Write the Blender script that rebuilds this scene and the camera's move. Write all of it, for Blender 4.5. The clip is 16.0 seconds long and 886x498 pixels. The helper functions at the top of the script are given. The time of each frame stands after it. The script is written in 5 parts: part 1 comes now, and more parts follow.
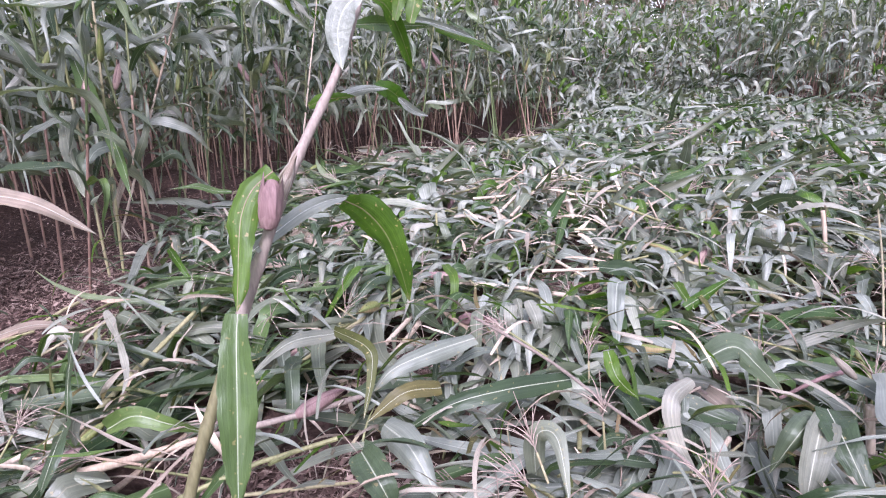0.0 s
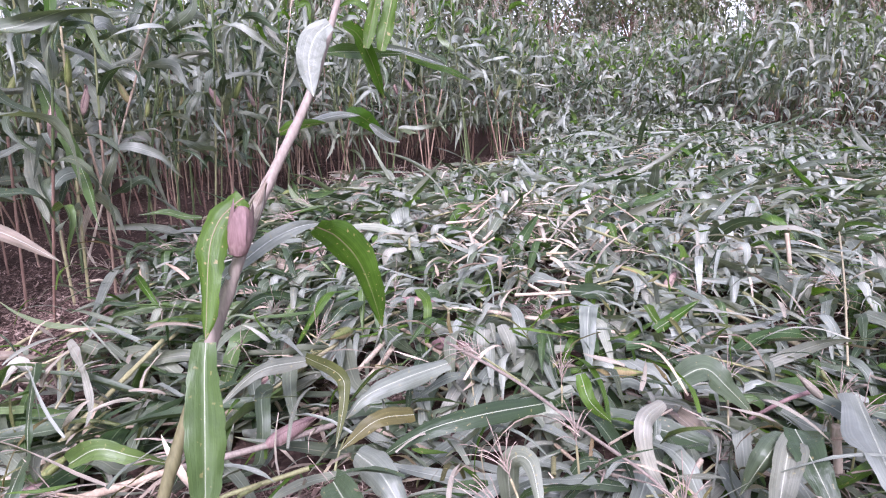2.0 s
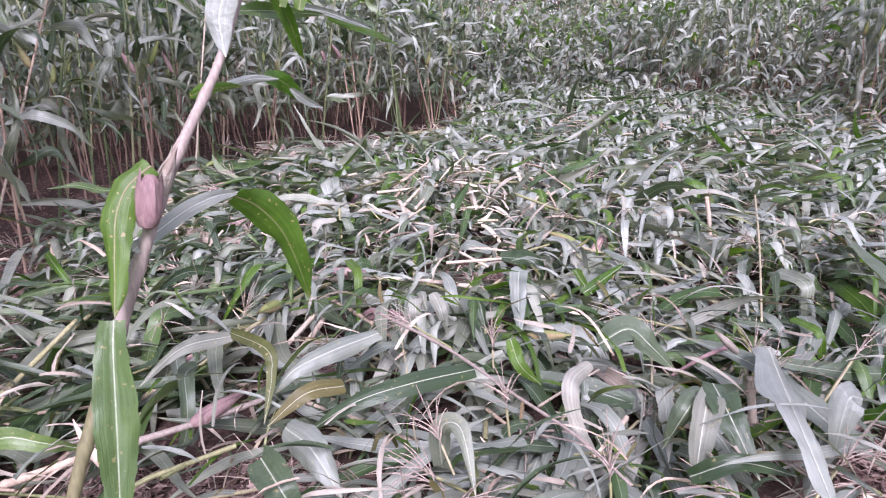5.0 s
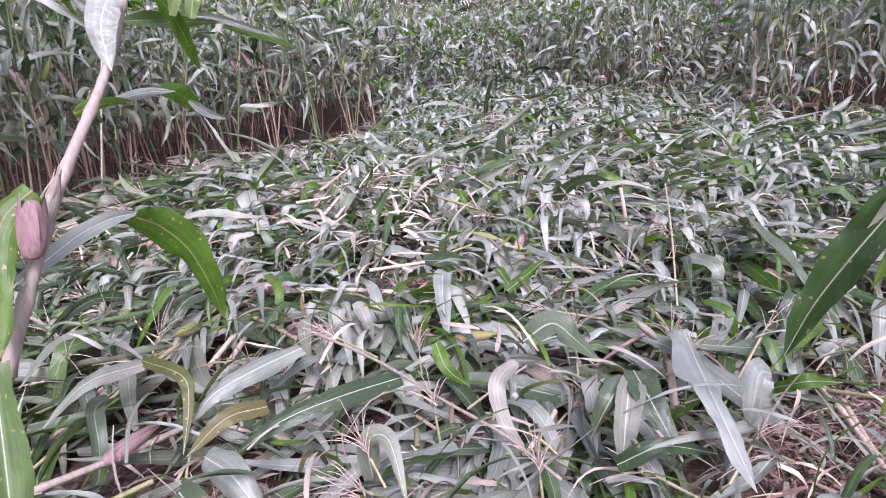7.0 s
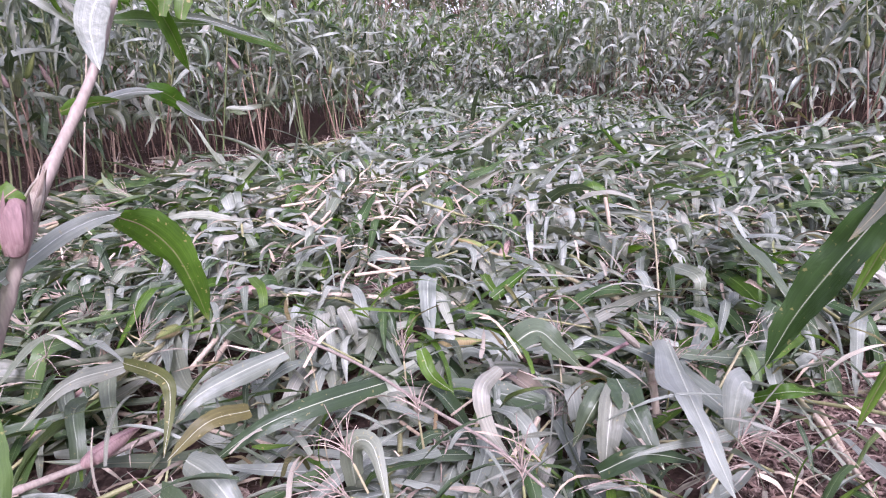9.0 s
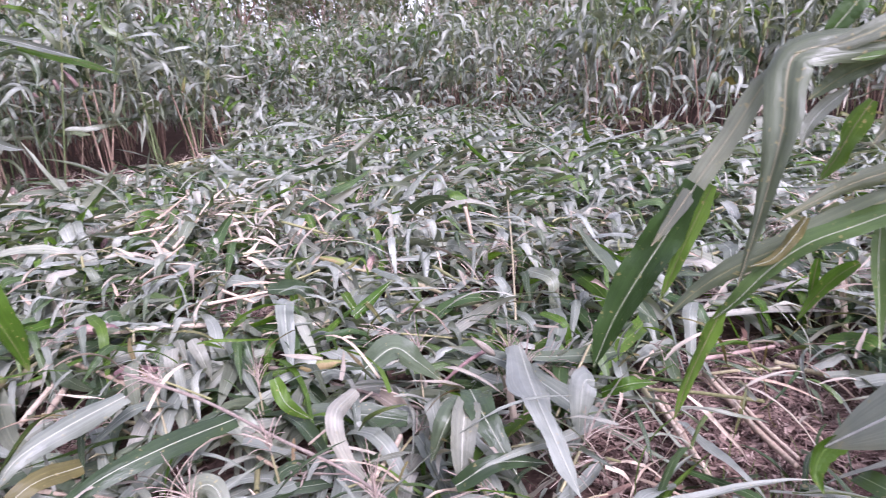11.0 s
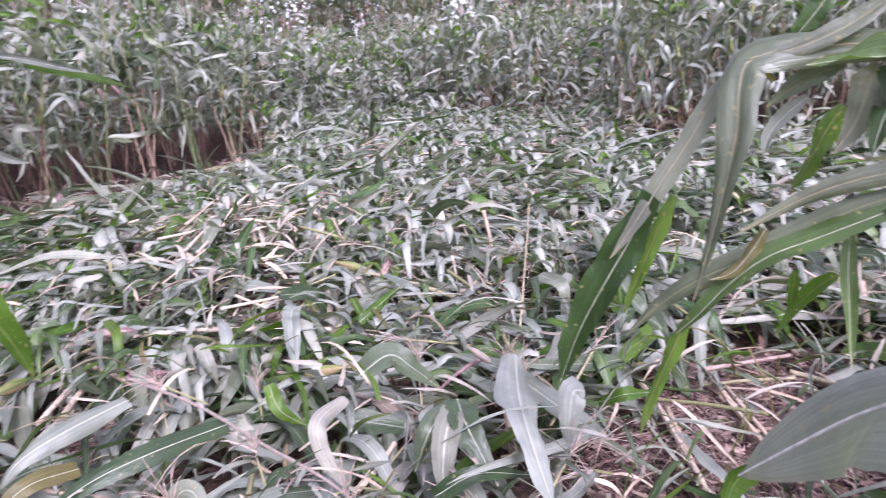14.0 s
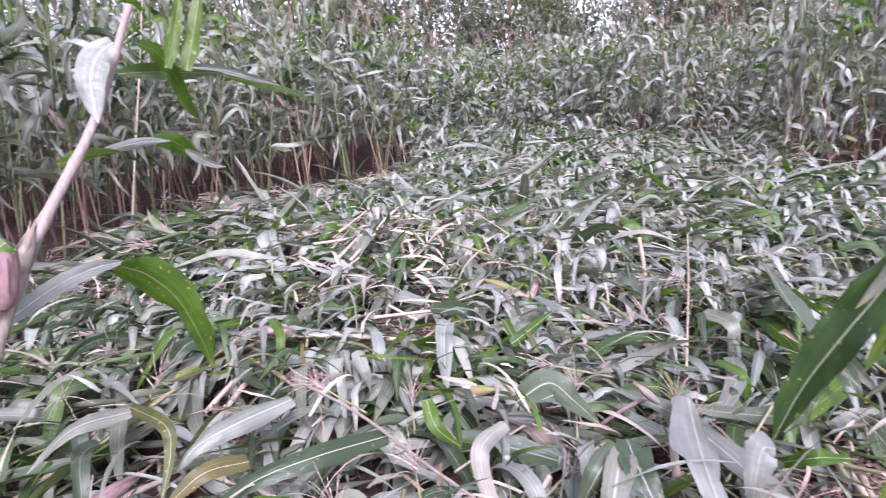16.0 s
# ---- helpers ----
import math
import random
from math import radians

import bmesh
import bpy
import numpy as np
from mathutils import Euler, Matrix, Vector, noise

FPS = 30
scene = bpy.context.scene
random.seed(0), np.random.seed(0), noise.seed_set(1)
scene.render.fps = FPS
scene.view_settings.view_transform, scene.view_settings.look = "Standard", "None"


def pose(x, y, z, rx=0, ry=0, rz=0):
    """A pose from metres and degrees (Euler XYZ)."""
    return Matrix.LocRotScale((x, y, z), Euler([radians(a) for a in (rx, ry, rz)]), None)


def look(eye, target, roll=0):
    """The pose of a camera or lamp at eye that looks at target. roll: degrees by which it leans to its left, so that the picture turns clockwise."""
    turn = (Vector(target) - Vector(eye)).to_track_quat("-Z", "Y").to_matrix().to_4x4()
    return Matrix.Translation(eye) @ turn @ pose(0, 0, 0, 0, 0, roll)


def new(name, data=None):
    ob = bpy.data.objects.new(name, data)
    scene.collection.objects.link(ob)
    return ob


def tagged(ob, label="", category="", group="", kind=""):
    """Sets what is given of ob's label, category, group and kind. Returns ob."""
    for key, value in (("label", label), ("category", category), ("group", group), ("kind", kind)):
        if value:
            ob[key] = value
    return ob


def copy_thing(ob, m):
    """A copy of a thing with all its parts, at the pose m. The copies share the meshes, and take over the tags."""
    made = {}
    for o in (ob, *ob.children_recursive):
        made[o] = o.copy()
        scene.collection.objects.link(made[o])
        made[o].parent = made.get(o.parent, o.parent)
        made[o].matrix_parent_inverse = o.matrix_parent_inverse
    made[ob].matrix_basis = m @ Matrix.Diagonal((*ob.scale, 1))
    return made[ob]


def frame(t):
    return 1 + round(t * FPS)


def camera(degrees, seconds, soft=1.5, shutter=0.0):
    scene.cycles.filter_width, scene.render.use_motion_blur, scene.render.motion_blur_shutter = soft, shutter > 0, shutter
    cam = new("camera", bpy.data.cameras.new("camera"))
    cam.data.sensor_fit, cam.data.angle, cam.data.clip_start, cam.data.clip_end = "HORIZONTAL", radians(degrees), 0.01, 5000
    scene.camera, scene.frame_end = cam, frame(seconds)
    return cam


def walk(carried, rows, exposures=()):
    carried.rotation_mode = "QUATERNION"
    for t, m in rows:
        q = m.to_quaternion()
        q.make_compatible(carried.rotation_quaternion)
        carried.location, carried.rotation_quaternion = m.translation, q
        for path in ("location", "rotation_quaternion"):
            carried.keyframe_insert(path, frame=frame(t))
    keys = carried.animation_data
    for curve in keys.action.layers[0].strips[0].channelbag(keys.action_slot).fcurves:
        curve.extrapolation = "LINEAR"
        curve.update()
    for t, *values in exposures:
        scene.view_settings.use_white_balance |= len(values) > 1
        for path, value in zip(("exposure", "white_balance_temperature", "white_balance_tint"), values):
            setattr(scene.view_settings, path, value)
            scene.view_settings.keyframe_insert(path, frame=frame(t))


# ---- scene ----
cam = camera(68.7, 16.0, 1.1, 0.5)
PATH = [
    (0, (0.32, 0.016, 1.21), (0.118, 1.933, 0.677), -2.5),
    (0.5, (0.322, 0.015, 1.215), (0.124, 1.941, 0.714), -2.6),
    (1, (0.325, 0.01, 1.216), (0.149, 1.946, 0.747), -2.7),
    (1.5, (0.325, 0.016, 1.214), (0.194, 1.958, 0.754), -2.4),
    (2, (0.325, 0.015, 1.214), (0.205, 1.957, 0.749), -2.3),
    (2.5, (0.328, 0.02, 1.211), (0.232, 1.957, 0.724), -2.5),
    (3, (0.332, 0.023, 1.209), (0.265, 1.957, 0.702), -2.7),
    (3.2, (0.338, 0.03, 1.202), (0.271, 1.963, 0.693), -2.9),
    (5.3, (0.351, 0.046, 1.196), (0.463, 1.962, 0.632), -2.3),
    (5.5, (0.356, 0.049, 1.194), (0.493, 1.964, 0.633), -2.6),
    (6, (0.37, 0.056, 1.195), (0.57, 1.964, 0.627), -3.6),
    (6.5, (0.38, 0.062, 1.195), (0.651, 1.963, 0.633), -4.1),
    (7, (0.383, 0.066, 1.195), (0.673, 1.963, 0.633), -4.2),
    (7.5, (0.381, 0.07, 1.196), (0.691, 1.965, 0.636), -3.7),
    (8, (0.376, 0.069, 1.196), (0.685, 1.967, 0.645), -3.5),
    (8.2, (0.368, 0.067, 1.196), (0.679, 1.966, 0.651), -3.3),
    (10.3, (0.414, 0.061, 1.203), (0.956, 1.905, 0.649), -2.6),
    (10.5, (0.424, 0.065, 1.208), (1.027, 1.894, 0.67), -2.9),
    (11, (0.472, 0.059, 1.21), (1.168, 1.856, 0.674), -3.7),
    (11.5, (0.515, 0.058, 1.209), (1.317, 1.804, 0.652), -4.0),
    (12, (0.546, 0.043, 1.211), (1.424, 1.755, 0.666), -4.0),
    (12.5, (0.577, 0.034, 1.216), (1.475, 1.741, 0.688), -4.6),
    (13, (0.599, 0.022, 1.22), (1.435, 1.768, 0.719), -5.0),
    (13.5, (0.62, 0.018, 1.218), (1.36, 1.806, 0.712), -5.2),
    (14, (0.62, 0.016, 1.218), (1.192, 1.86, 0.693), -4.9),
    (14.5, (0.601, 0.015, 1.225), (1.0, 1.91, 0.726), -4.3),
    (15, (0.581, 0.042, 1.226), (0.946, 1.955, 0.769), -4.1),
    (15.5, (0.548, 0.075, 1.227), (0.858, 1.998, 0.771), -3.7),
    (16, (0.511, 0.102, 1.222), (0.71, 2.042, 0.779), -3.5),
]
walk(cam, [(t, look(eye, target, roll)) for t, eye, target, roll in PATH], [(0.0, 1.58, 5720, 31), (3.0, 1.6, 5720, 33), (5.5, 1.58, 5800, 35), (16.0, 1.69, 5760, 37)])

# ---- world, sun, exposure ----
world = bpy.data.worlds.new("overcast_sky")
scene.world = world
world.use_nodes = True
wn = world.node_tree.nodes
wl = world.node_tree.links
sky = wn.new("ShaderNodeTexSky")
sky.sky_type = "NISHITA"
sky.sun_disc = False
sky.sun_elevation = radians(44)
sky.sun_rotation = radians(176)
sky.air_density = 1.0
sky.dust_density = 2.0
sky.ozone_density = 0.5
cloud = wn.new("ShaderNodeHueSaturation")
cloud.inputs["Saturation"].default_value = 0.3
wl.new(sky.outputs[0], cloud.inputs["Color"])
wl.new(cloud.outputs[0], wn["Background"].inputs["Color"])
wn["Background"].inputs["Strength"].default_value = 0.125

sun = new("sun", bpy.data.lights.new("sun", "SUN"))
sun.data.energy = 2.3
sun.data.angle = radians(20)
sun.data.color = (1.0, 0.97, 0.95)
sun.matrix_world = look((0, 0, 20), (-0.6, 9.0, 11.0))


# ---- materials ----
def material(name, rough=0.6, spec=0.4):
    m = bpy.data.materials.new(name)
    m.use_nodes = True
    b = m.node_tree.nodes["Principled BSDF"]
    b.inputs["Roughness"].default_value = rough
    b.inputs["Specular IOR Level"].default_value = spec
    return m, m.node_tree.nodes, m.node_tree.links, b


def ramp(nodes, stops):
    r = nodes.new("ShaderNodeValToRGB")
    e = r.color_ramp.elements
    while len(e) < len(stops):
        e.new(0.5)
    for el, (p, c) in zip(e, stops):
        el.position = p
        el.color = (*c, 1)
    return r


def math_node(nodes, links, op, a, b=None):
    n = nodes.new("ShaderNodeMath")
    n.operation = op
    for i, v in enumerate((a, b)):
        if v is None:
            continue
        if isinstance(v, (int, float)):
            n.inputs[i].default_value = v
        else:
            links.new(v, n.inputs[i])
    return n.outputs[0]


def mix_color(nodes, links, fac, a, b, blend="MIX"):
    n = nodes.new("ShaderNodeMix")
    n.data_type = "RGBA"
    n.blend_type = blend
    for sock, v in ((n.inputs[0], fac), (n.inputs[6], a), (n.inputs[7], b)):
        if isinstance(v, (int, float)):
            sock.default_value = v
        elif isinstance(v, tuple):
            sock.default_value = (*v, 1)
        else:
            links.new(v, sock)
    return n.outputs[2]


def leaf_material(name, stops, rib, translucent=0.3, rough=0.42, dry_tip=0.5, spots=0.3, spec=0.5, vein_mix=0.55):
    """Blade of maize: veins along it, a pale midrib, blotches and a drying tip. UV x runs across, y along."""
    m, n, l, b = material(name, rough, spec)
    uv = n.new("ShaderNodeUVMap")
    sep = n.new("ShaderNodeSeparateXYZ")
    l.new(uv.outputs[0], sep.inputs[0])
    info = n.new("ShaderNodeObjectInfo")
    geo = n.new("ShaderNodeNewGeometry")
    pick = math_node(n, l, "FRACT", math_node(n, l, "ADD", math_node(n, l, "MULTIPLY", info.outputs["Random"], 7.31), geo.outputs["Random Per Island"]))
    tone = ramp(n, stops)
    l.new(pick, tone.inputs[0])
    coord = n.new("ShaderNodeTexCoord")
    blot = n.new("ShaderNodeTexNoise")
    blot.inputs["Scale"].default_value = 9.0
    blot.inputs["Detail"].default_value = 3.0
    l.new(coord.outputs["Object"], blot.inputs["Vector"])
    blot_r = ramp(n, [(0.35, (0.72, 0.74, 0.7)), (0.65, (1.22, 1.2, 1.15))])
    l.new(blot.outputs[0], blot_r.inputs[0])
    c = mix_color(n, l, 0.8, tone.outputs[0], blot_r.outputs[0], "MULTIPLY")
    # veins
    vein_uv = n.new("ShaderNodeMapping")
    vein_uv.inputs["Scale"].default_value = (26, 0.6, 1)
    l.new(uv.outputs[0], vein_uv.inputs[0])
    vein = n.new("ShaderNodeTexNoise")
    vein.inputs["Scale"].default_value = 1.0
    vein.inputs["Detail"].default_value = 2.0
    l.new(vein_uv.outputs[0], vein.inputs["Vector"])
    vein_r = ramp(n, [(0.35, (0.70, 0.72, 0.70)), (0.68, (1.25, 1.25, 1.22))])
    l.new(vein.outputs[0], vein_r.inputs[0])
    c = mix_color(n, l, vein_mix, c, vein_r.outputs[0], "MULTIPLY")
    # small pale and rusty specks
    spk = n.new("ShaderNodeTexNoise")
    spk.inputs["Scale"].default_value = 70.0
    l.new(coord.outputs["Object"], spk.inputs["Vector"])
    spk_r = ramp(n, [(0.66, (0, 0, 0)), (0.72, (spots, spots, spots))])
    l.new(spk.outputs[0], spk_r.inputs[0])
    c = mix_color(n, l, spk_r.outputs[0], c, (0.34, 0.27, 0.13))
    # drying tip, uneven
    tipn = math_node(n, l, "ADD", sep.outputs["Y"], math_node(n, l, "MULTIPLY", blot.outputs[0], 0.35))
    tip_r = ramp(n, [(0.0, (0, 0, 0)), (1.02, (0, 0, 0)), (1.0, (0, 0, 0))])
    tip_r.color_ramp.elements[1].position = 0.93
    tip_r.color_ramp.elements[2].position = 1.0
    tip_r.color_ramp.elements[2].color = (dry_tip, dry_tip, dry_tip, 1)
    l.new(math_node(n, l, "MULTIPLY", tipn, 0.83), tip_r.inputs[0])
    c = mix_color(n, l, tip_r.outputs[0], c, (0.42, 0.34, 0.19))
    # midrib
    off = math_node(n, l, "ABSOLUTE", math_node(n, l, "SUBTRACT", sep.outputs["X"], 0.5))
    rib_r = ramp(n, [(0.012, (1, 1, 1)), (0.032, (0, 0, 0))])
    l.new(off, rib_r.inputs[0])
    c = mix_color(n, l, math_node(n, l, "MULTIPLY", rib_r.outputs[0], 0.42), c, rib)
    l.new(c, b.inputs["Base Color"])
    bump = n.new("ShaderNodeBump")
    bump.inputs["Strength"].default_value = 0.26
    bump.inputs["Distance"].default_value = 0.005
    wrk_uv = n.new("ShaderNodeMapping")
    wrk_uv.inputs["Scale"].default_value = (3.0, 9.0, 1)
    l.new(uv.outputs[0], wrk_uv.inputs[0])
    wrk = n.new("ShaderNodeTexNoise")
    wrk.inputs["Scale"].default_value = 1.0
    wrk.inputs["Detail"].default_value = 3.0
    l.new(wrk_uv.outputs[0], wrk.inputs["Vector"])
    hgt = math_node(n, l, "SUBTRACT", math_node(n, l, "ADD", vein.outputs[0], math_node(n, l, "MULTIPLY", wrk.outputs[0], 4.5)), math_node(n, l, "MULTIPLY", rib_r.outputs[0], 0.6))
    l.new(hgt, bump.inputs["Height"])
    l.new(bump.outputs[0], b.inputs["Normal"])
    tr = n.new("ShaderNodeBsdfTranslucent")
    l.new(mix_color(n, l, 1.0, c, (1.3, 1.5, 0.6), "MULTIPLY"), tr.inputs["Color"])
    mx = n.new("ShaderNodeMixShader")
    mx.inputs[0].default_value = translucent
    l.new(b.outputs[0], mx.inputs[1])
    l.new(tr.outputs[0], mx.inputs[2])
    l.new(mx.outputs[0], n["Material Output"].inputs["Surface"])
    return m


def fibre_material(name, stops, rough=0.6, scale=(30, 30, 4), spec=0.3):
    """Stalks, husks and straw: fibres along z, blotches, a tone picked per object and per piece."""
    m, n, l, b = material(name, rough, spec)
    info = n.new("ShaderNodeObjectInfo")
    geo = n.new("ShaderNodeNewGeometry")
    pick = math_node(n, l, "FRACT", math_node(n, l, "ADD", math_node(n, l, "MULTIPLY", info.outputs["Random"], 5.17), geo.outputs["Random Per Island"]))
    tone = ramp(n, stops)
    coord = n.new("ShaderNodeTexCoord")
    big = n.new("ShaderNodeTexNoise")
    big.inputs["Scale"].default_value = 5.0
    l.new(coord.outputs["Object"], big.inputs["Vector"])
    l.new(math_node(n, l, "ADD", math_node(n, l, "MULTIPLY", pick, 0.6), math_node(n, l, "MULTIPLY", big.outputs[0], 0.4)), tone.inputs[0])
    mp = n.new("ShaderNodeMapping")
    mp.inputs["Scale"].default_value = scale
    l.new(coord.outputs["Object"], mp.inputs[0])
    fine = n.new("ShaderNodeTexNoise")
    fine.inputs["Scale"].default_value = 4.0
    fine.inputs["Detail"].default_value = 4.0
    l.new(mp.outputs[0], fine.inputs["Vector"])
    fr = ramp(n, [(0.3, (0.68, 0.66, 0.64)), (0.7, (1.2, 1.2, 1.2))])
    l.new(fine.outputs[0], fr.inputs[0])
    l.new(mix_color(n, l, 0.8, tone.outputs[0], fr.outputs[0], "MULTIPLY"), b.inputs["Base Color"])
    bump = n.new("ShaderNodeBump")
    bump.inputs["Strength"].default_value = 0.4
    bump.inputs["Distance"].default_value = 0.003
    l.new(fine.outputs[0], bump.inputs["Height"])
    l.new(bump.outputs[0], b.inputs["Normal"])
    return m


# Green's light grey stops put sky sheen into the leaf colour.
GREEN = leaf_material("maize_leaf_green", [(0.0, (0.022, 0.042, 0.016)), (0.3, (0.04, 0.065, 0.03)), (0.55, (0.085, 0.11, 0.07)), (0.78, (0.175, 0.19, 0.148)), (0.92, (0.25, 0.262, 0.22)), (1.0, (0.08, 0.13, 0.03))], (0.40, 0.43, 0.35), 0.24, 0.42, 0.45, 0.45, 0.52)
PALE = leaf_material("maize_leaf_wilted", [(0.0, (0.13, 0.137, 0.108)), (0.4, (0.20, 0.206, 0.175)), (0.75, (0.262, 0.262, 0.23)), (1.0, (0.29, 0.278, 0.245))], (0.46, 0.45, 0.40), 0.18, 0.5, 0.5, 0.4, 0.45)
# Lighter grey copy of the leaf, with sky sheen held in its colour.
GREY_SHEEN = leaf_material("maize_leaf_grey_sheen", [(0.0, (0.12, 0.14, 0.115)), (1.0, (0.255, 0.27, 0.242))], (0.46, 0.48, 0.42), 0.2, 0.43, 0.4, 0.4, 0.5)
FRESH = leaf_material("maize_leaf_light_green", [(0.0, (0.05, 0.115, 0.01)), (1.0, (0.095, 0.165, 0.024))], (0.26, 0.36, 0.12), 0.46, 0.45, 0.3, 0.8, 0.45)
LUSH = leaf_material("maize_leaf_deep_green", [(0.0, (0.03, 0.065, 0.018)), (1.0, (0.08, 0.128, 0.042))], (0.30, 0.36, 0.22), 0.34, 0.42, 0.3, 0.5, 0.5, 0.35)
DRY = leaf_material("maize_leaf_dry", [(0.0, (0.20, 0.148, 0.122)), (0.5, (0.29, 0.245, 0.21)), (1.0, (0.38, 0.34, 0.30))], (0.56, 0.5, 0.46), 0.2, 0.7, 0.2, 0.3, 0.25)
RUST = leaf_material("maize_leaf_rusty", [(0.0, (0.05, 0.08, 0.02)), (0.5, (0.11, 0.095, 0.035)), (1.0, (0.17, 0.11, 0.06))], (0.33, 0.29, 0.16), 0.25, 0.5, 0.8, 0.8, 0.4)
DUSKY = leaf_material("maize_leaf_dusky", [(0.0, (0.075, 0.095, 0.06)), (0.5, (0.12, 0.138, 0.098)), (1.0, (0.17, 0.178, 0.145))], (0.38, 0.34, 0.25), 0.34, 0.4, 0.4, 0.5, 0.58, 0.4)
# Palest copy: sheen and grey undersides both sit in the base colour.
ASH_SHEEN = leaf_material("maize_leaf_ash_sheen", [(0.0, (0.175, 0.195, 0.172)), (1.0, (0.245, 0.262, 0.235))], (0.48, 0.49, 0.45), 0.14, 0.42, 0.25, 0.35, 0.55, 0.45)
# Foliage colour is greyed and lightened to stand for distance haze.
HAZED_TREE_LEAF = leaf_material("tree_leaf_hazed", [(0.0, (0.11, 0.125, 0.10)), (1.0, (0.19, 0.205, 0.17))], (0.16, 0.18, 0.14), 0.4, 0.55, 0.0, 0.1, 0.3)
RIB = fibre_material("midrib", [(0.2, (0.31, 0.34, 0.25)), (0.8, (0.42, 0.43, 0.34))], 0.45)
RIB_PALE = fibre_material("midrib_pale", [(0.2, (0.58, 0.60, 0.53)), (0.8, (0.66, 0.67, 0.60))], 0.45)
CANE_GREEN = fibre_material("maize_cane_green", [(0.2, (0.07, 0.10, 0.04)), (0.5, (0.12, 0.15, 0.065)), (0.8, (0.19, 0.19, 0.10))], 0.5)
STALK = fibre_material("maize_stalk_green", [(0.2, (0.16, 0.17, 0.075)), (0.5, (0.24, 0.23, 0.115)), (0.8, (0.33, 0.285, 0.185))], 0.5)
PINK_CANE = fibre_material("maize_cane_pink", [(0.2, (0.14, 0.106, 0.094)), (0.5, (0.19, 0.15, 0.13)), (0.8, (0.245, 0.202, 0.172))], 0.55)
OLIVE = fibre_material("maize_stalk_olive", [(0.2, (0.13, 0.12, 0.06)), (0.5, (0.20, 0.172, 0.09)), (0.8, (0.26, 0.205, 0.13))], 0.55)
STRAW = fibre_material("maize_stalk_straw", [(0.2, (0.30, 0.225, 0.165)), (0.5, (0.39, 0.31, 0.235)), (0.8, (0.48, 0.40, 0.32))], 0.65)
BROWN = fibre_material("maize_stalk_brown", [(0.2, (0.13, 0.075, 0.06)), (0.5, (0.22, 0.14, 0.108)), (0.8, (0.37, 0.275, 0.20))], 0.7)
HUSK = fibre_material("husk_pink", [(0.2, (0.15, 0.085, 0.09)), (0.5, (0.21, 0.135, 0.13)), (0.8, (0.32, 0.23, 0.20))], 0.6, (60, 60, 5))
HUSK_GREEN = fibre_material("husk_green", [(0.2, (0.12, 0.15, 0.045)), (0.5, (0.17, 0.19, 0.065)), (0.8, (0.23, 0.18, 0.09))], 0.55, (60, 60, 5))
TASSEL = fibre_material("tassel_straw", [(0.2, (0.25, 0.19, 0.155)), (0.8, (0.40, 0.33, 0.28))], 0.8)
LITTER = fibre_material("straw_litter", [(0.1, (0.045, 0.027, 0.023)), (0.4, (0.12, 0.075, 0.064)), (0.7, (0.26, 0.185, 0.155)), (0.9, (0.42, 0.335, 0.29)), (1.0, (0.50, 0.42, 0.375))], 0.85)


def soil_material():
    m, n, l, b = material("soil", 0.95, 0.1)
    coord = n.new("ShaderNodeTexCoord")
    a = n.new("ShaderNodeTexNoise")
    a.inputs["Scale"].default_value = 38.0
    a.inputs["Detail"].default_value = 8.0
    l.new(coord.outputs["Object"], a.inputs["Vector"])
    r = ramp(n, [(0.3, (0.028, 0.018, 0.016)), (0.55, (0.07, 0.045, 0.038)), (0.75, (0.14, 0.095, 0.08))])
    l.new(a.outputs[0], r.inputs[0])
    bb = n.new("ShaderNodeTexNoise")
    bb.inputs["Scale"].default_value = 1.1
    l.new(coord.outputs["Object"], bb.inputs["Vector"])
    br = ramp(n, [(0.3, (0.75, 0.75, 0.75)), (0.7, (1.25, 1.2, 1.15))])
    l.new(bb.outputs[0], br.inputs[0])
    l.new(mix_color(n, l, 0.8, r.outputs[0], br.outputs[0], "MULTIPLY"), b.inputs["Base Color"])
    bump = n.new("ShaderNodeBump")
    bump.inputs["Strength"].default_value = 0.8
    bump.inputs["Distance"].default_value = 0.02
    l.new(a.outputs[0], bump.inputs["Height"])
    l.new(bump.outputs[0], b.inputs["Normal"])
    return m


SOIL = soil_material()


# ---- mesh tools: a piece is (verts, faces, uvs per corner-vertex) as arrays ----
def to_mesh(name, pieces, mats, smooth=True):
    """One mesh from pieces (V, F, UV, material index); all faces are quads."""
    vs, fs, us, ms, k = [], [], [], [], 0
    for v, f, u, mi in pieces:
        vs.append(v)
        fs.append(f + k)
        us.append(u)
        ms.append(np.full(len(f), mi, dtype=np.int32))
        k += len(v)
    v, f, u, mi = np.concatenate(vs), np.concatenate(fs), np.concatenate(us), np.concatenate(ms)
    me = bpy.data.meshes.new(name)
    me.vertices.add(len(v))
    me.vertices.foreach_set("co", v.astype(np.float32).ravel())
    me.loops.add(f.size)
    me.loops.foreach_set("vertex_index", f.astype(np.int32).ravel())
    me.polygons.add(len(f))
    me.polygons.foreach_set("loop_start", np.arange(0, f.size, 4, dtype=np.int32))
    me.polygons.foreach_set("loop_total", np.full(len(f), 4, dtype=np.int32))
    for m in mats:
        me.materials.append(m)
    me.polygons.foreach_set("material_index", mi)
    me.polygons.foreach_set("use_smooth", np.full(len(f), smooth, dtype=bool))
    layer = me.uv_layers.new(name="UVMap")
    layer.data.foreach_set("uv", u[f.ravel()].astype(np.float32).ravel())
    me.update(calc_edges=True)
    return me


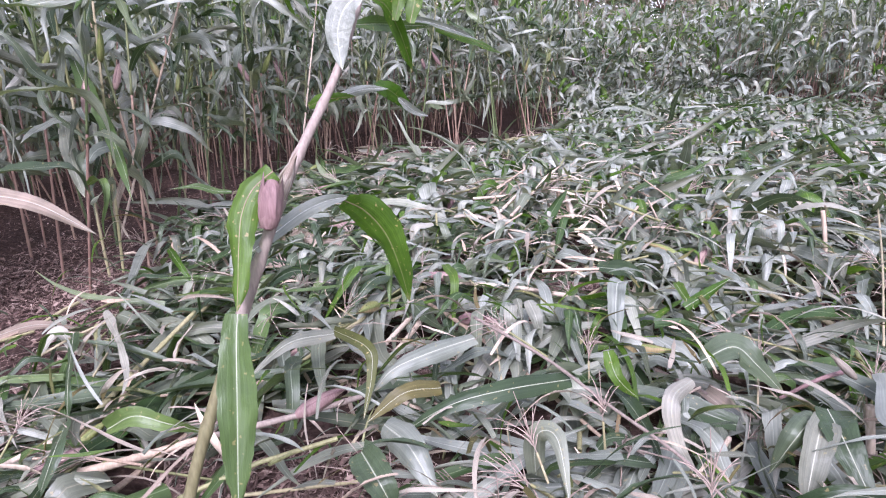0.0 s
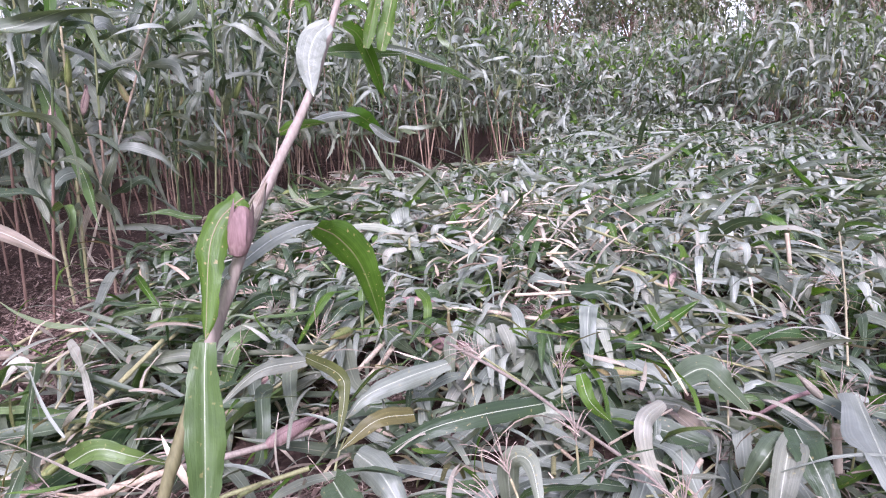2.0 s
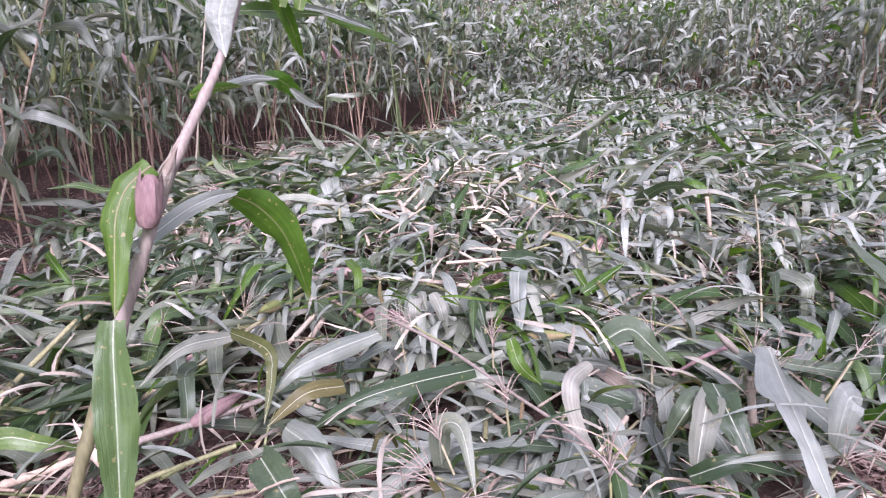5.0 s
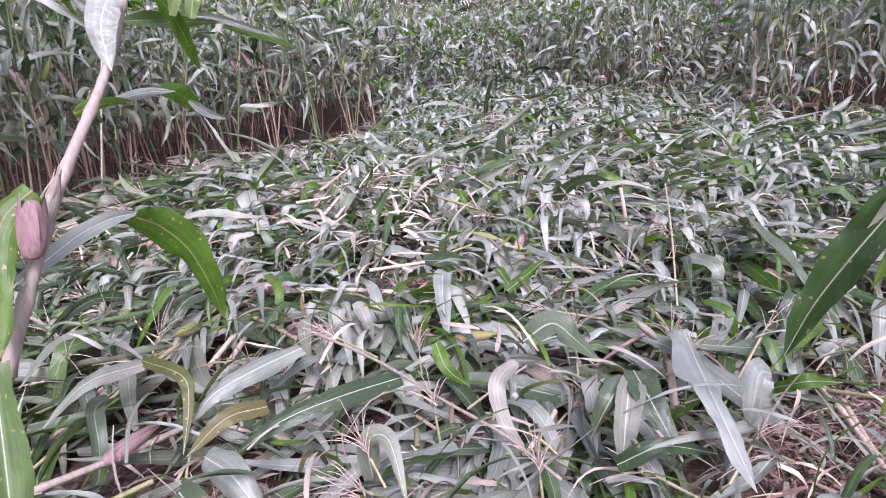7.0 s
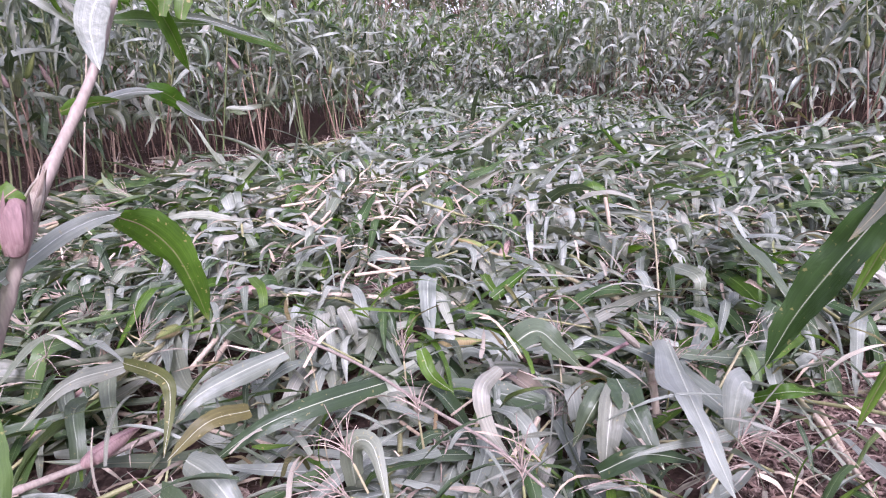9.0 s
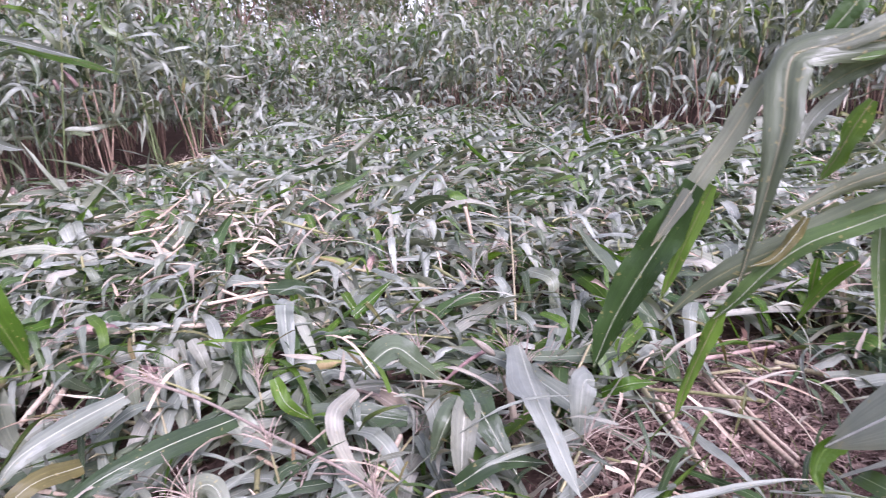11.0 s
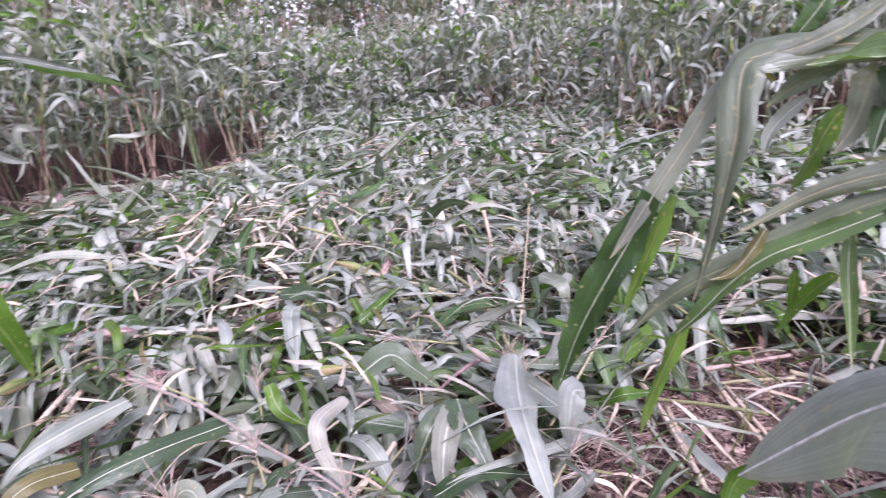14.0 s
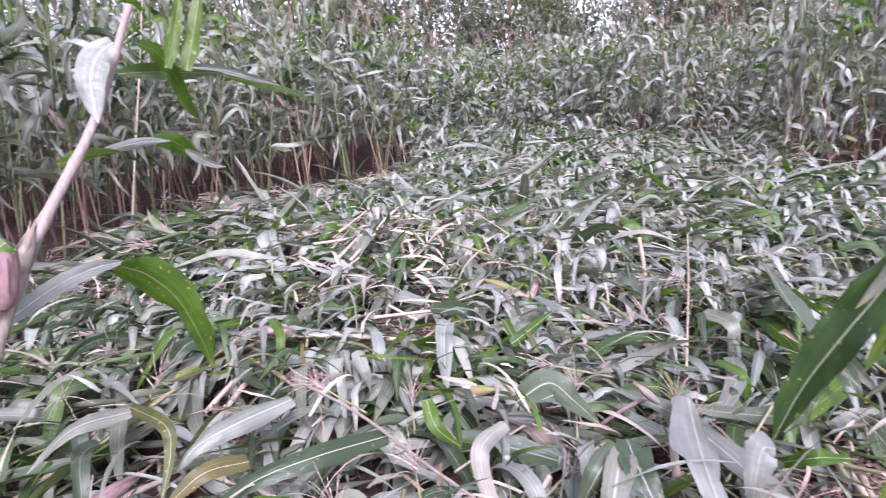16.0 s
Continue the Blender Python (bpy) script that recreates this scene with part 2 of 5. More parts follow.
def part(name, pieces, mats, parent, label=""):
    if isinstance(mats, bpy.types.Material):
        mats = [mats]
    if isinstance(pieces, tuple):
        pieces = [pieces]
    pieces = [(*p, 0) if len(p) == 3 else p for p in pieces]
    ob = new(name, to_mesh(name, pieces, mats))
    if parent is not None:
        ob.parent = parent
    return tagged(ob, label)


def thing(name, label, category, group="", at=(0, 0, 0)):
    ob = new(name)
    ob.empty_display_size = 0.1
    ob.location = at
    return tagged(ob, label, category, group)


def grid_faces(rows, cols, closed):
    a = []
    n = cols if closed else cols - 1
    for i in range(rows - 1):
        for j in range(n):
            k = (j + 1) % cols
            a.append((i * cols + j, i * cols + k, (i + 1) * cols + k, (i + 1) * cols + j))
    return np.array(a)


def ribbon(points, width, across=4, vee=0.25, side=None, twist=0.0, wave=0.0, seed=0, base_w=0.45, blunt=1.8, roll=0.0, facing=None, lean=(0.0, 0.0), grow=4.5, curl=None, crumple=0.1):
    """A leaf blade along points: folded along its midrib, waved at its edges, tapering to its tip."""
    r = random.Random(seed)
    p = np.array(points, dtype=float)
    n = len(p)
    d = np.gradient(p, axis=0)
    d /= np.linalg.norm(d, axis=1)[:, None] + 1e-9
    if side is None:
        s = np.cross(d[0], (0, 0, 1.0))
        if np.linalg.norm(s) < 0.05:
            s = np.cross(d[0], (0, 1.0, 0))
    else:
        s = np.array(side, dtype=float)
    s = s / (np.linalg.norm(s) + 1e-9)
    if roll:
        s = s * math.cos(roll) + np.cross(d[0], s) * math.sin(roll)
    cols = across + 1
    us = np.linspace(-1, 1, cols)
    ph, k1, k2 = r.uniform(0, 6.28), r.uniform(7, 12), r.uniform(15, 24)
    arch = r.uniform(0.1, 0.55) * r.choice((1, 1, -0.6)) if curl is None else curl
    verts, uvs = [], []
    for i in range(n):
        t = i / (n - 1)
        s = s - d[i] * np.dot(s, d[i])
        s /= np.linalg.norm(s) + 1e-9
        if twist and i:
            a = twist / (n - 1)
            s = s * math.cos(a) + np.cross(d[i], s) * math.sin(a)
        if facing is not None:
            g = np.cross(d[i], facing)
            g = g / (np.linalg.norm(g) + 1e-9)
            a = lean[0] + (lean[1] - lean[0]) * t + twist * t
            s = g * math.cos(a) + np.cross(d[i], g) * math.sin(a)
        nor = np.cross(s, d[i])
        w = 0.5 * width * min(1.0, base_w + (1 - base_w) * t * grow) * max(0.015, 1 - t ** blunt) ** 0.9
        vv = vee * (1 + 0.9 * math.sin(5 * t + ph))
        w *= 1 + r.gauss(0, crumple * 0.6)
        for u in us:
            e = math.sin(k1 * t + ph + (2.2 if u > 0 else 0)) + 0.5 * math.sin(k2 * t + ph * 2 + (1.0 if u > 0 else 4))
            verts.append(p[i] + s * (w * u * (1 - 0.25 * abs(arch) * u * u)) + nor * (abs(u) * w * vv - arch * w * u * u + wave * w * u * u * e + r.gauss(0, crumple) * w * abs(u)))
            uvs.append((0.5 + 0.5 * u, t))
    return np.array(verts), grid_faces(n, cols, False), np.array(uvs)


def droop(p0, d0, length, grav, n=10, floor=0.02, stiff=0.25, wander=0.0, seed=0, fold=None, kink=0.06):
    """The midline of a leaf that leaves p0 along d0 and bends under its weight, down to a floor; fold: where it has snapped."""
    r = random.Random(seed)
    p, d = np.array(p0, dtype=float), np.array(d0, dtype=float)
    d /= np.linalg.norm(d)
    out, ds = [p.copy()], length / n
    az = r.uniform(-wander, wander)
    for i in range(n):
        t = i / n
        g = grav * (stiff + (1 - stiff) * t) * ds
        d[2] -= g
        if fold is not None and abs(t - fold) < 0.5 / n:
            d = np.array((d[0] * 0.35, d[1] * 0.35, -0.95))
        d += np.array((r.gauss(0, kink), r.gauss(0, kink), r.gauss(0, kink)))
        d[0], d[1] = d[0] * math.cos(az * ds) - d[1] * math.sin(az * ds), d[0] * math.sin(az * ds) + d[1] * math.cos(az * ds)
        d /= np.linalg.norm(d)
        q = p + d * ds
        if q[2] < floor:
            q[2] = floor + r.uniform(0, 0.012)
            h = math.hypot(d[0], d[1]) + 1e-6
            d = np.array((d[0] / h, d[1] / h, 0.12))
            d /= np.linalg.norm(d)
        p = q
        out.append(p.copy())
    o = np.array(out)
    for _ in range(2):
        o[1:-1] = 0.25 * o[:-2] + 0.5 * o[1:-1] + 0.25 * o[2:]
    return o


def tube(points, radii, sides=7, flat=1.0):
    p = np.array(points, dtype=float)
    n = len(p)
    if not hasattr(radii, "__len__"):
        radii = [radii] * n
    d = np.gradient(p, axis=0)
    d /= np.linalg.norm(d, axis=1)[:, None] + 1e-9
    s = np.cross(d[0], (0.31, 0.95, 0.1))
    s /= np.linalg.norm(s)
    verts, uvs = [], []
    for i in range(n):
        s = s - d[i] * np.dot(s, d[i])
        s /= np.linalg.norm(s) + 1e-9
        b = np.cross(d[i], s)
        for j in range(sides):
            a = 2 * math.pi * j / sides
            verts.append(p[i] + radii[i] * (s * math.cos(a) + flat * b * math.sin(a)))
            uvs.append((j / sides, i / (n - 1)))
    f = grid_faces(n, sides, True)
    return np.array(verts), f, np.array(uvs)


def capped(piece, sides):
    """Closes both ends of a tube with a ring drawn in to its middle."""
    v, f, u = piece
    n = len(v)
    ends = [v[:sides].mean(0), v[-sides:].mean(0)]
    v = np.concatenate([v, np.repeat([ends[0]], sides, 0), np.repeat([ends[1]], sides, 0)])
    u = np.concatenate([u, u[:sides], u[n - sides:n]])
    more = []
    for j in range(sides):
        k = (j + 1) % sides
        more.append((j, n + j, n + k, k))
        more.append((n - sides + j, n - sides + k, n + sides + k, n + sides + j))
    return v, np.concatenate([f, np.array(more)]), u


def smooth_line(points, n):
    """Points spread evenly along a Catmull-Rom curve through the given ones."""
    p = [Vector(q) for q in points]
    p = [p[0] * 2 - p[1]] + p + [p[-1] * 2 - p[-2]]
    out, m = [], len(p) - 3
    for i in range(n):
        t = i / (n - 1) * m
        k = min(int(t), m - 1)
        t -= k
        a, b, c, d = p[k:k + 4]
        out.append(0.5 * (2 * b + (c - a) * t + (2 * a - 5 * b + 4 * c - d) * t * t + (3 * b - a - 3 * c + d) * t ** 3))
    return [tuple(q) for q in out]


def stalk_piece(points, r0, r1, sides=8, node=0.14):
    """A cane with swollen nodes along its points."""
    pts, rad = [], []
    line = smooth_line(points, 40)
    acc, last = 0.0, 0.0
    for i, q in enumerate(line):
        if i:
            acc += (Vector(q) - Vector(line[i - 1])).length
        t = i / 39
        r = r0 + (r1 - r0) * t
        swell = 1.2 if acc - last > node or i == 0 else 1.0
        if swell > 1:
            last = acc
        pts.append(q)
        rad.append(r * swell)
    return capped(tube(pts, rad, sides), sides)


def ear_pieces(at, axis, length=0.2, radius=0.026, seed=0, open_tip=0.6, sides=12):
    """An ear in its husk: ridged body with a ragged tip, and husk leaf ends that stand off at the top."""
    r = random.Random(seed)
    a, ax = Vector(at), Vector(axis).normalized()
    prof = [(0.0, 0.3), (0.08, 0.72), (0.22, 0.98), (0.4, 1.05), (0.58, 0.95), (0.75, 0.72), (0.88, 0.42), (0.96, 0.2), (1.04, 0.06)]
    pts = [tuple(a + ax * length * t) for t, _ in prof]
    v, f, u = tube(pts, [radius * q for _, q in prof], sides)
    for i in range(len(v)):
        ring, j = divmod(i, sides)
        c = np.array(pts[ring])
        v[i] = c + (v[i] - c) * (1 + (0.03 if j % 3 else -0.04))
    out = [capped((v, f, u), sides)]
    q = ax.to_track_quat("Z", "Y")
    for k in range(4):
        an = k * 1.57 + r.uniform(0, 1)
        o = q @ Vector((math.cos(an), math.sin(an), 0))
        line = [a + ax * length * t + o * radius * w for t, w in ((0.2, 1.06), (0.45, 1.13), (0.7, 0.9), (0.88, 0.52), (1.05 + 0.12 * r.random(), 0.2 + 0.5 * open_tip * r.random()))]
        out.append(ribbon([tuple(x) for x in line], radius * 1.5, 4, -0.45, side=tuple(ax.cross(o)), seed=seed + k, base_w=0.7))
    return out


def tassel_pieces(at, axis, size=0.26, seed=0, branches=9, sides=3, thick=0.0028):
    """A tassel: a main spike and thin branches with knobbly spikelets."""
    r = random.Random(seed)
    a, ax = Vector(at), Vector(axis).normalized()
    q = ax.to_track_quat("Z", "Y")
    out = []
    for k in range(branches + 1):
        if k == 0:
            line = [a + ax * size * t * 1.15 for t in np.linspace(0, 1, 7)]
        else:
            an, sp = k * 2.4 + r.uniform(-0.4, 0.4), r.uniform(0.35, 0.8)
            o = q @ Vector((math.cos(an), math.sin(an), 0))
            s0, ln = 0.05 + 0.3 * k / branches, size * r.uniform(0.55, 0.95)
            line = [a + ax * size * s0 + ax * ln * t * (1 - 0.3 * sp * t) + o * ln * sp * t - Vector((0, 0, 0.28 * ln * t * t)) for t in np.linspace(0, 1, 9)]
        rad = [thick * (1.5 if i % 2 else 0.8) * (1.2 - 0.6 * i / len(line)) for i in range(len(line))]
        out.append(tube([tuple(x) for x in line], rad, sides))
    return out


def moved(piece, m):
    v, f, u = piece[:3]
    a = np.array(m)
    return (v @ a[:3, :3].T + a[:3, 3], f, u, *piece[3:])


# ---- the plan of the field ----
FLAT = [(-2.2, 0.4), (-1.9, 3.2), (-2.15, 4.6), (-2.1, 6.0), (-1.7, 7.6), (-1.0, 8.8), (0.25, 9.9), (1.1, 10.8), (1.35, 12.3), (2.6, 16.0), (4.6, 15.2), (4.7, 12.0),
        (6.6, 12.2), (7.6, 13.6), (9.0, 13.0), (7.4, 10.2), (5.4, 7.3), (6.6, 6.6), (9.5, 5.6), (9.0, 1.0), (5.0, -1.0), (1.6, -1.6), (-2.2, -1.6)]


def in_flat(x, y):
    inside, n = False, len(FLAT)
    for i in range(n):
        (x0, y0), (x1, y1) = FLAT[i], FLAT[(i + 1) % n]
        if (y0 > y) != (y1 > y) and x < (x1 - x0) * (y - y0) / (y1 - y0) + x0:
            inside = not inside
    return inside


def edge_gap(x, y):
    """Distance to the edge of the flattened patch."""
    best = 1e9
    for i in range(len(FLAT)):
        a, b, q = Vector(FLAT[i]), Vector(FLAT[(i + 1) % len(FLAT)]), Vector((x, y))
        t = max(0, min(1, (q - a).dot(b - a) / (b - a).length_squared))
        best = min(best, (q - a - (b - a) * t).length)
    return best


def ground_z(x, y):
    near = math.exp(-((x - 1) ** 2 + (y - 5) ** 2) / 300)
    return near * (0.02 * noise.noise((x * 1.7, y * 1.7, 0)) + 0.012 * noise.noise((x * 7, y * 7, 3)) + 0.006 * noise.noise((x * 19, y * 19, 5))) - 0.01


def build_ground():
    def axis(c, fine, reach, n):
        t = np.linspace(-1, 1, n)
        k = 7.0
        return c + np.sinh(k * t) / np.sinh(k) * reach + fine * t
    xs, ys = axis(1.0, 9.0, 900, 330), axis(4.5, 9.0, 900, 330)
    v = np.array([(x, y, ground_z(x, y)) for y in ys for x in xs])
    u = v[:, :2] * 0.1
    ob = new("ground", to_mesh("ground", [(v, grid_faces(len(ys), len(xs), False), u, 0)], [SOIL]))
    return tagged(ob, "dark brown bare field soil strewn with chopped straw", "ground", kind="structure")


ground = build_ground()


# ---- standing maize ----
def standing_leaves(r, height, n_leaf, lod=False, cane=None, wilted=False):
    """(piece, material) of the leaves of an upright plant: blades in two ranks that turn slowly about the cane, bent, broken and twisted by the wind."""
    out = []
    az = r.uniform(0, 6.28)
    path = smooth_line(cane, 41)
    for k in range(n_leaf):
        t = k / (n_leaf - 1)
        z = height * (0.27 + 0.65 * t)
        a = az + math.pi * k + r.uniform(-0.7, 0.7)
        up = 0.55 + 0.6 * t + r.uniform(-0.4, 0.4)
        L = (0.46 + 0.26 * math.sin(math.pi * min(1, t + 0.15))) * r.uniform(0.75, 1.15)
        q = path[min(40, int(40 * z / height))]
        line = droop((q[0] + 0.006 * math.cos(a), q[1] + 0.006 * math.sin(a), q[2]), (math.cos(a), math.sin(a), up), L, r.uniform(4.0, 9.0) if wilted else r.uniform(1.0, 5.5), 8 if lod else 13, 0.05, 0.4, 2.2, r.random(), r.choice((None, None, 0.25, 0.4, 0.55)), 0.19)
        # Upper leaves get paler materials, so skylight from above is in the colour.
        mat = r.choice((GREEN, GREEN, GREEN, GREY_SHEEN, GREY_SHEEN, GREY_SHEEN, ASH_SHEEN if t > 0.4 else DUSKY, FRESH if t > 0.7 else PALE)) if t > 0.1 else r.choice((PALE, GREEN, DUSKY, GREEN))
        # Tops of far plants go paler still: haze put into leaf colour.
        if lod and t > 0.6 and r.random() < 0.6:
            mat = r.choice((FRESH, GREY_SHEEN, ASH_SHEEN, PALE))
        if wilted and mat is not FRESH and t < 0.85:
            mat = r.choice((GREY_SHEEN, GREY_SHEEN, GREY_SHEEN, PALE, ASH_SHEEN, DUSKY, GREEN, GREEN))
        w = r.choice((r.uniform(0.05, 0.075), r.uniform(0.07, 0.105)))
        out.append((ribbon(line, w, 2 if lod else 4, r.uniform(0.1, 0.5), twist=r.uniform(-4.2, 4.2), wave=r.uniform(0.12, 0.4), seed=r.random(), blunt=2.0, curl=r.uniform(-0.3, 0.3), crumple=0.12), mat))
    return out


def standing_cane(r, height, tilt=(0, 0)):
    bx, by = r.uniform(-0.12, 0.12), r.uniform(-0.12, 0.12)
    return [(w * bx + tilt[0] * z, w * by + tilt[1] * z, z) for w, z in ((0, -0.03), (0.3, height * 0.35), (0.8, height * 0.7), (1, height))]


def maize_plant(seed, tilt=(0, 0), cane_mat=None, husk=None, wilted=False):
    r = random.Random(seed)
    h = r.uniform(2.4, 2.7)
    ob = thing("maize_plant", "tall standing green maize plant with arching leaves and brown cane", "maize plant", "standing maize at the patch edge")
    cane = standing_cane(r, h, tilt)
    low = smooth_line(cane, 20)[:9]
    high = smooth_line(cane, 20)[8:]
    part("lower_stalk", stalk_piece(low, 0.0095, 0.0085, 7), cane_mat or (BROWN if r.random() < 0.85 else CANE_GREEN), ob, "bare lower stalk")
    part("upper_stalk", stalk_piece(high, 0.0083, 0.0045, 7), cane_mat or CANE_GREEN, ob)
    for piece, mat in standing_leaves(r, h, r.randint(12, 14), False, cane, wilted):
        part("leaf", piece, mat, ob)
    z = h * r.uniform(0.44, 0.52)
    an = r.uniform(0, 6.28)
    if husk or r.random() < 0.75:
        q = smooth_line(cane, 41)[int(40 * z / h)]
        part("ear", ear_pieces((q[0] + 0.018 * math.cos(an), q[1] + 0.018 * math.sin(an), z), (math.cos(an) * 0.45, math.sin(an) * 0.45, 1), r.uniform(0.17, 0.22), r.uniform(0.02, 0.026), seed), husk or (HUSK_GREEN if r.random() < 0.85 else HUSK), ob, "ear in its husk")
    part("tassel", tassel_pieces(cane[-1], (cane[-1][0] * 0.3, cane[-1][1] * 0.3, 1), 0.28, seed, 8), TASSEL, ob, "dry straw-coloured tassel")
    return ob


plants = [maize_plant(100 + i, wilted=i > 5) for i in range(10)]
for ob in plants[6:]:
    tagged(ob, "tall standing maize plant with wilting pale grey-green leaves", "maize plant", "standing maize at the patch edge")
used = set()
rows_near, rows_far = [], []
r = random.Random(5)
for i in range(-30, 48):
    for j in range(0, 150):
        x = i * 0.55 + r.uniform(-0.1, 0.1) + 0.1
        y = 1.2 + j * 0.26 + r.uniform(-0.07, 0.07)
        if in_flat(x, y) or y > 32:
            continue
        if y < 3.4 and x > -2.2 and x < 9.6:
            continue
        if x < -1.0 - 0.78 * y - 2.0 or x > 1.5 + 1.35 * y + 3.0:
            continue
        g = edge_gap(x, y)
        if r.random() < 0.14:
            continue
        lx, ly = r.gauss(0, 6), r.gauss(0, 6)
        if y > 12.5 and 1.3 < x < 5.2 and g < 1.6:
            lx += r.uniform(15, 58) * (1.7 - g) / 1.5
        elif g < 0.5 and r.random() < 0.2:
            lx, ly = lx + r.uniform(0, 30), ly + r.uniform(-8, 22)
        (rows_near if g < 1.35 and y < 17 else rows_far).append((x, y, r.uniform(0, 6.28), r.uniform(0.86, 1.14), lx, ly))
rows_near.sort(key=lambda q: q[0] ** 2 + q[1] ** 2)
rows_far += rows_near[215:]
rows_near = rows_near[:215]
for k in range(52):
    x, y = r.uniform(1.7, 4.8), r.uniform(13.2, 16.8)
    rows_far.append((x, y, r.uniform(0, 6.28), r.uniform(0.8, 1.05), r.uniform(30, 72) * (1.0 if y < 15 else 0.6), r.gauss(0, 18)))
for k in range(14):
    x, y = r.uniform(6.0, 8.6), r.uniform(10.5, 13.4)
    rows_far.append((x, y, r.uniform(0, 6.28), r.uniform(0.7, 1.0), r.uniform(30, 75), r.gauss(0, 25)))
for k, (x, y, a, s, lx, ly) in enumerate(rows_near):
    m = pose(x, y, ground_z(x, y), lx, ly, 0) @ pose(0, 0, 0, 0, 0, math.degrees(a)) @ Matrix.Diagonal((s, s, s, 1))
    src = plants[6 + (k * 3 + k // 4) % 4 if x > 4.4 else (k * 5 + k // 6) % 6]
    if src.name in used:
        copy_thing(src, m)
    else:
        src.matrix_basis = m
        used.add(src.name)

# paler canes at the edge, each with its own tilt
edge_plants = []
for seed, x, y, tilt, mat, husk in ((141, -1.98, 2.2, (0.4, 0.0), STALK, HUSK), (142, -2.26, 3.8, (-0.04, 0.0), STALK, None), (143, -2.2, 3.86, (0.03, 0.05), STALK, None),
                                    (144, -2.74, 4.7, (0.42, 0.0), STRAW, None), (145, -3.0, 6.84, (0.12, 0.0), STALK, HUSK_GREEN), (146, -1.96, 6.84, (0.18, 0.0), STRAW, None)):
    ob = maize_plant(seed, tilt, mat, husk)
    edge_plants.append(ob)
    tagged(ob, "standing maize plant with a pale yellowish cane", "maize plant")
    ob.location = (x, y, 0)

# the rest of the field, too many to count
MATS = [GREEN, PALE, FRESH, DRY, STALK, BROWN, TASSEL, STRAW, GREY_SHEEN, CANE_GREEN, RUST, DUSKY, ASH_SHEEN, LUSH]
far_kinds = []
for i in range(20):
    r = random.Random(300 + i)
    h = r.uniform(2.4, 2.75)
    cane = standing_cane(r, h)
    ps = [(*tube(smooth_line(cane, 6)[:4], 0.0095, 4), 5 if r.random() < 0.9 else 9), (*tube(smooth_line(cane, 6)[3:], [0.009, 0.007, 0.005], 4), 9)]
    ps += [(*pc, MATS.index(mt)) for pc, mt in standing_leaves(r, h, 16, True, cane, i > 11)]
    ps += [(*pc, 6) for pc in tassel_pieces(cane[-1], (0, 0, 1), 0.22, i, 3, 3, 0.0022)]
    far_kinds.append(to_mesh("far_kind", ps, MATS) and ps)
r = random.Random(6)
allp = []
for x, y, a, s, lx, ly in rows_far:
    m = pose(x, y, 0, lx, ly, 0) @ pose(0, 0, 0, 0, 0, math.degrees(a)) @ Matrix.Diagonal((s, s, s, 1))
    allp += [moved(pc, m) for pc in r.choice(far_kinds[12:] if x > 3.6 + r.gauss(0, 0.8) else far_kinds[:12])]
field = new("maize_field", to_mesh("maize_field", allp, MATS))
tagged(field, "dense standing green maize field with straw-coloured tassels", "maize field", kind="stuff")


# ---- flattened maize ----
def fallen_plant(seed):
    """A plant that lies along +x from its snapped base, its leaves thrown over the layer."""
    r = random.Random(seed)
    ob = thing("fallen_maize_plant", "flattened maize plant with wilted grey-green leaves on the ground", "maize plant", "flattened maize plants")
    L = r.uniform(1.5, 2.0)
    z0, z1 = r.uniform(0.03, 0.10), r.uniform(0.10, 0.22)
    b = r.uniform(-0.2, 0.2)
    cane = [(0, 0, z0), (L * 0.33, b * 0.4, (z0 + z1) / 2 + 0.04), (L * 0.66, b, z1), (L, b * 1.8, z1 * 0.9)]
    part("stalk", stalk_piece(cane, 0.0125, 0.005, 7), r.choice((STALK, STRAW, PINK_CANE)), ob)
    line = smooth_line(cane, 30)
    n = r.randint(12, 14)
    for k in range(n):
        t = 0.2 + 0.75 * k / (n - 1)
        p = line[int(t * 29)]
        sgn = 1 if k % 2 else -1
        a = sgn * r.uniform(0.15, 1.15)
        up = r.choice((r.uniform(-0.1, 0.3), r.uniform(0.1, 0.8)))
        mat = r.choice((GREEN, GREEN, LUSH, GREY_SHEEN, GREY_SHEEN, DUSKY, GREEN, PALE, DRY)) if r.random() < 0.7 else GREEN
        mid = droop(p, (math.cos(a), math.sin(a), up), r.uniform(0.4, 0.8), r.uniform(4, 10), 14, r.uniform(0.05, 0.2), 0.5, 1.2, r.random(), r.choice((None, 0.2, 0.35, 0.5)), 0.12)
        part("leaf", ribbon(mid, r.uniform(0.045, 0.085), 4, r.uniform(0.0, 0.4), twist=r.uniform(-1.5, 1.5), wave=r.uniform(0.05, 0.18), seed=r.random(), roll=r.uniform(-0.9, 0.9), base_w=0.75, blunt=r.uniform(1.6, 2.8), curl=r.uniform(-0.25, 0.25), crumple=0.05), mat, ob)
    if r.random() < 0.6:
        q = line[14]
        part("ear", ear_pieces((q[0], q[1], q[2] + 0.02), (1, r.uniform(-0.5, 0.5), 0.2), 0.19, 0.023, seed), r.choice((HUSK, HUSK_GREEN)), ob, "ear in its husk")
    part("tassel", tassel_pieces(line[-1], (1, b, 0.35), 0.24, seed, 9), TASSEL, ob, "dry pale tassel")
    return ob


fallen = [fallen_plant(500 + i) for i in range(14)]
spots = []
r = random.Random(9)
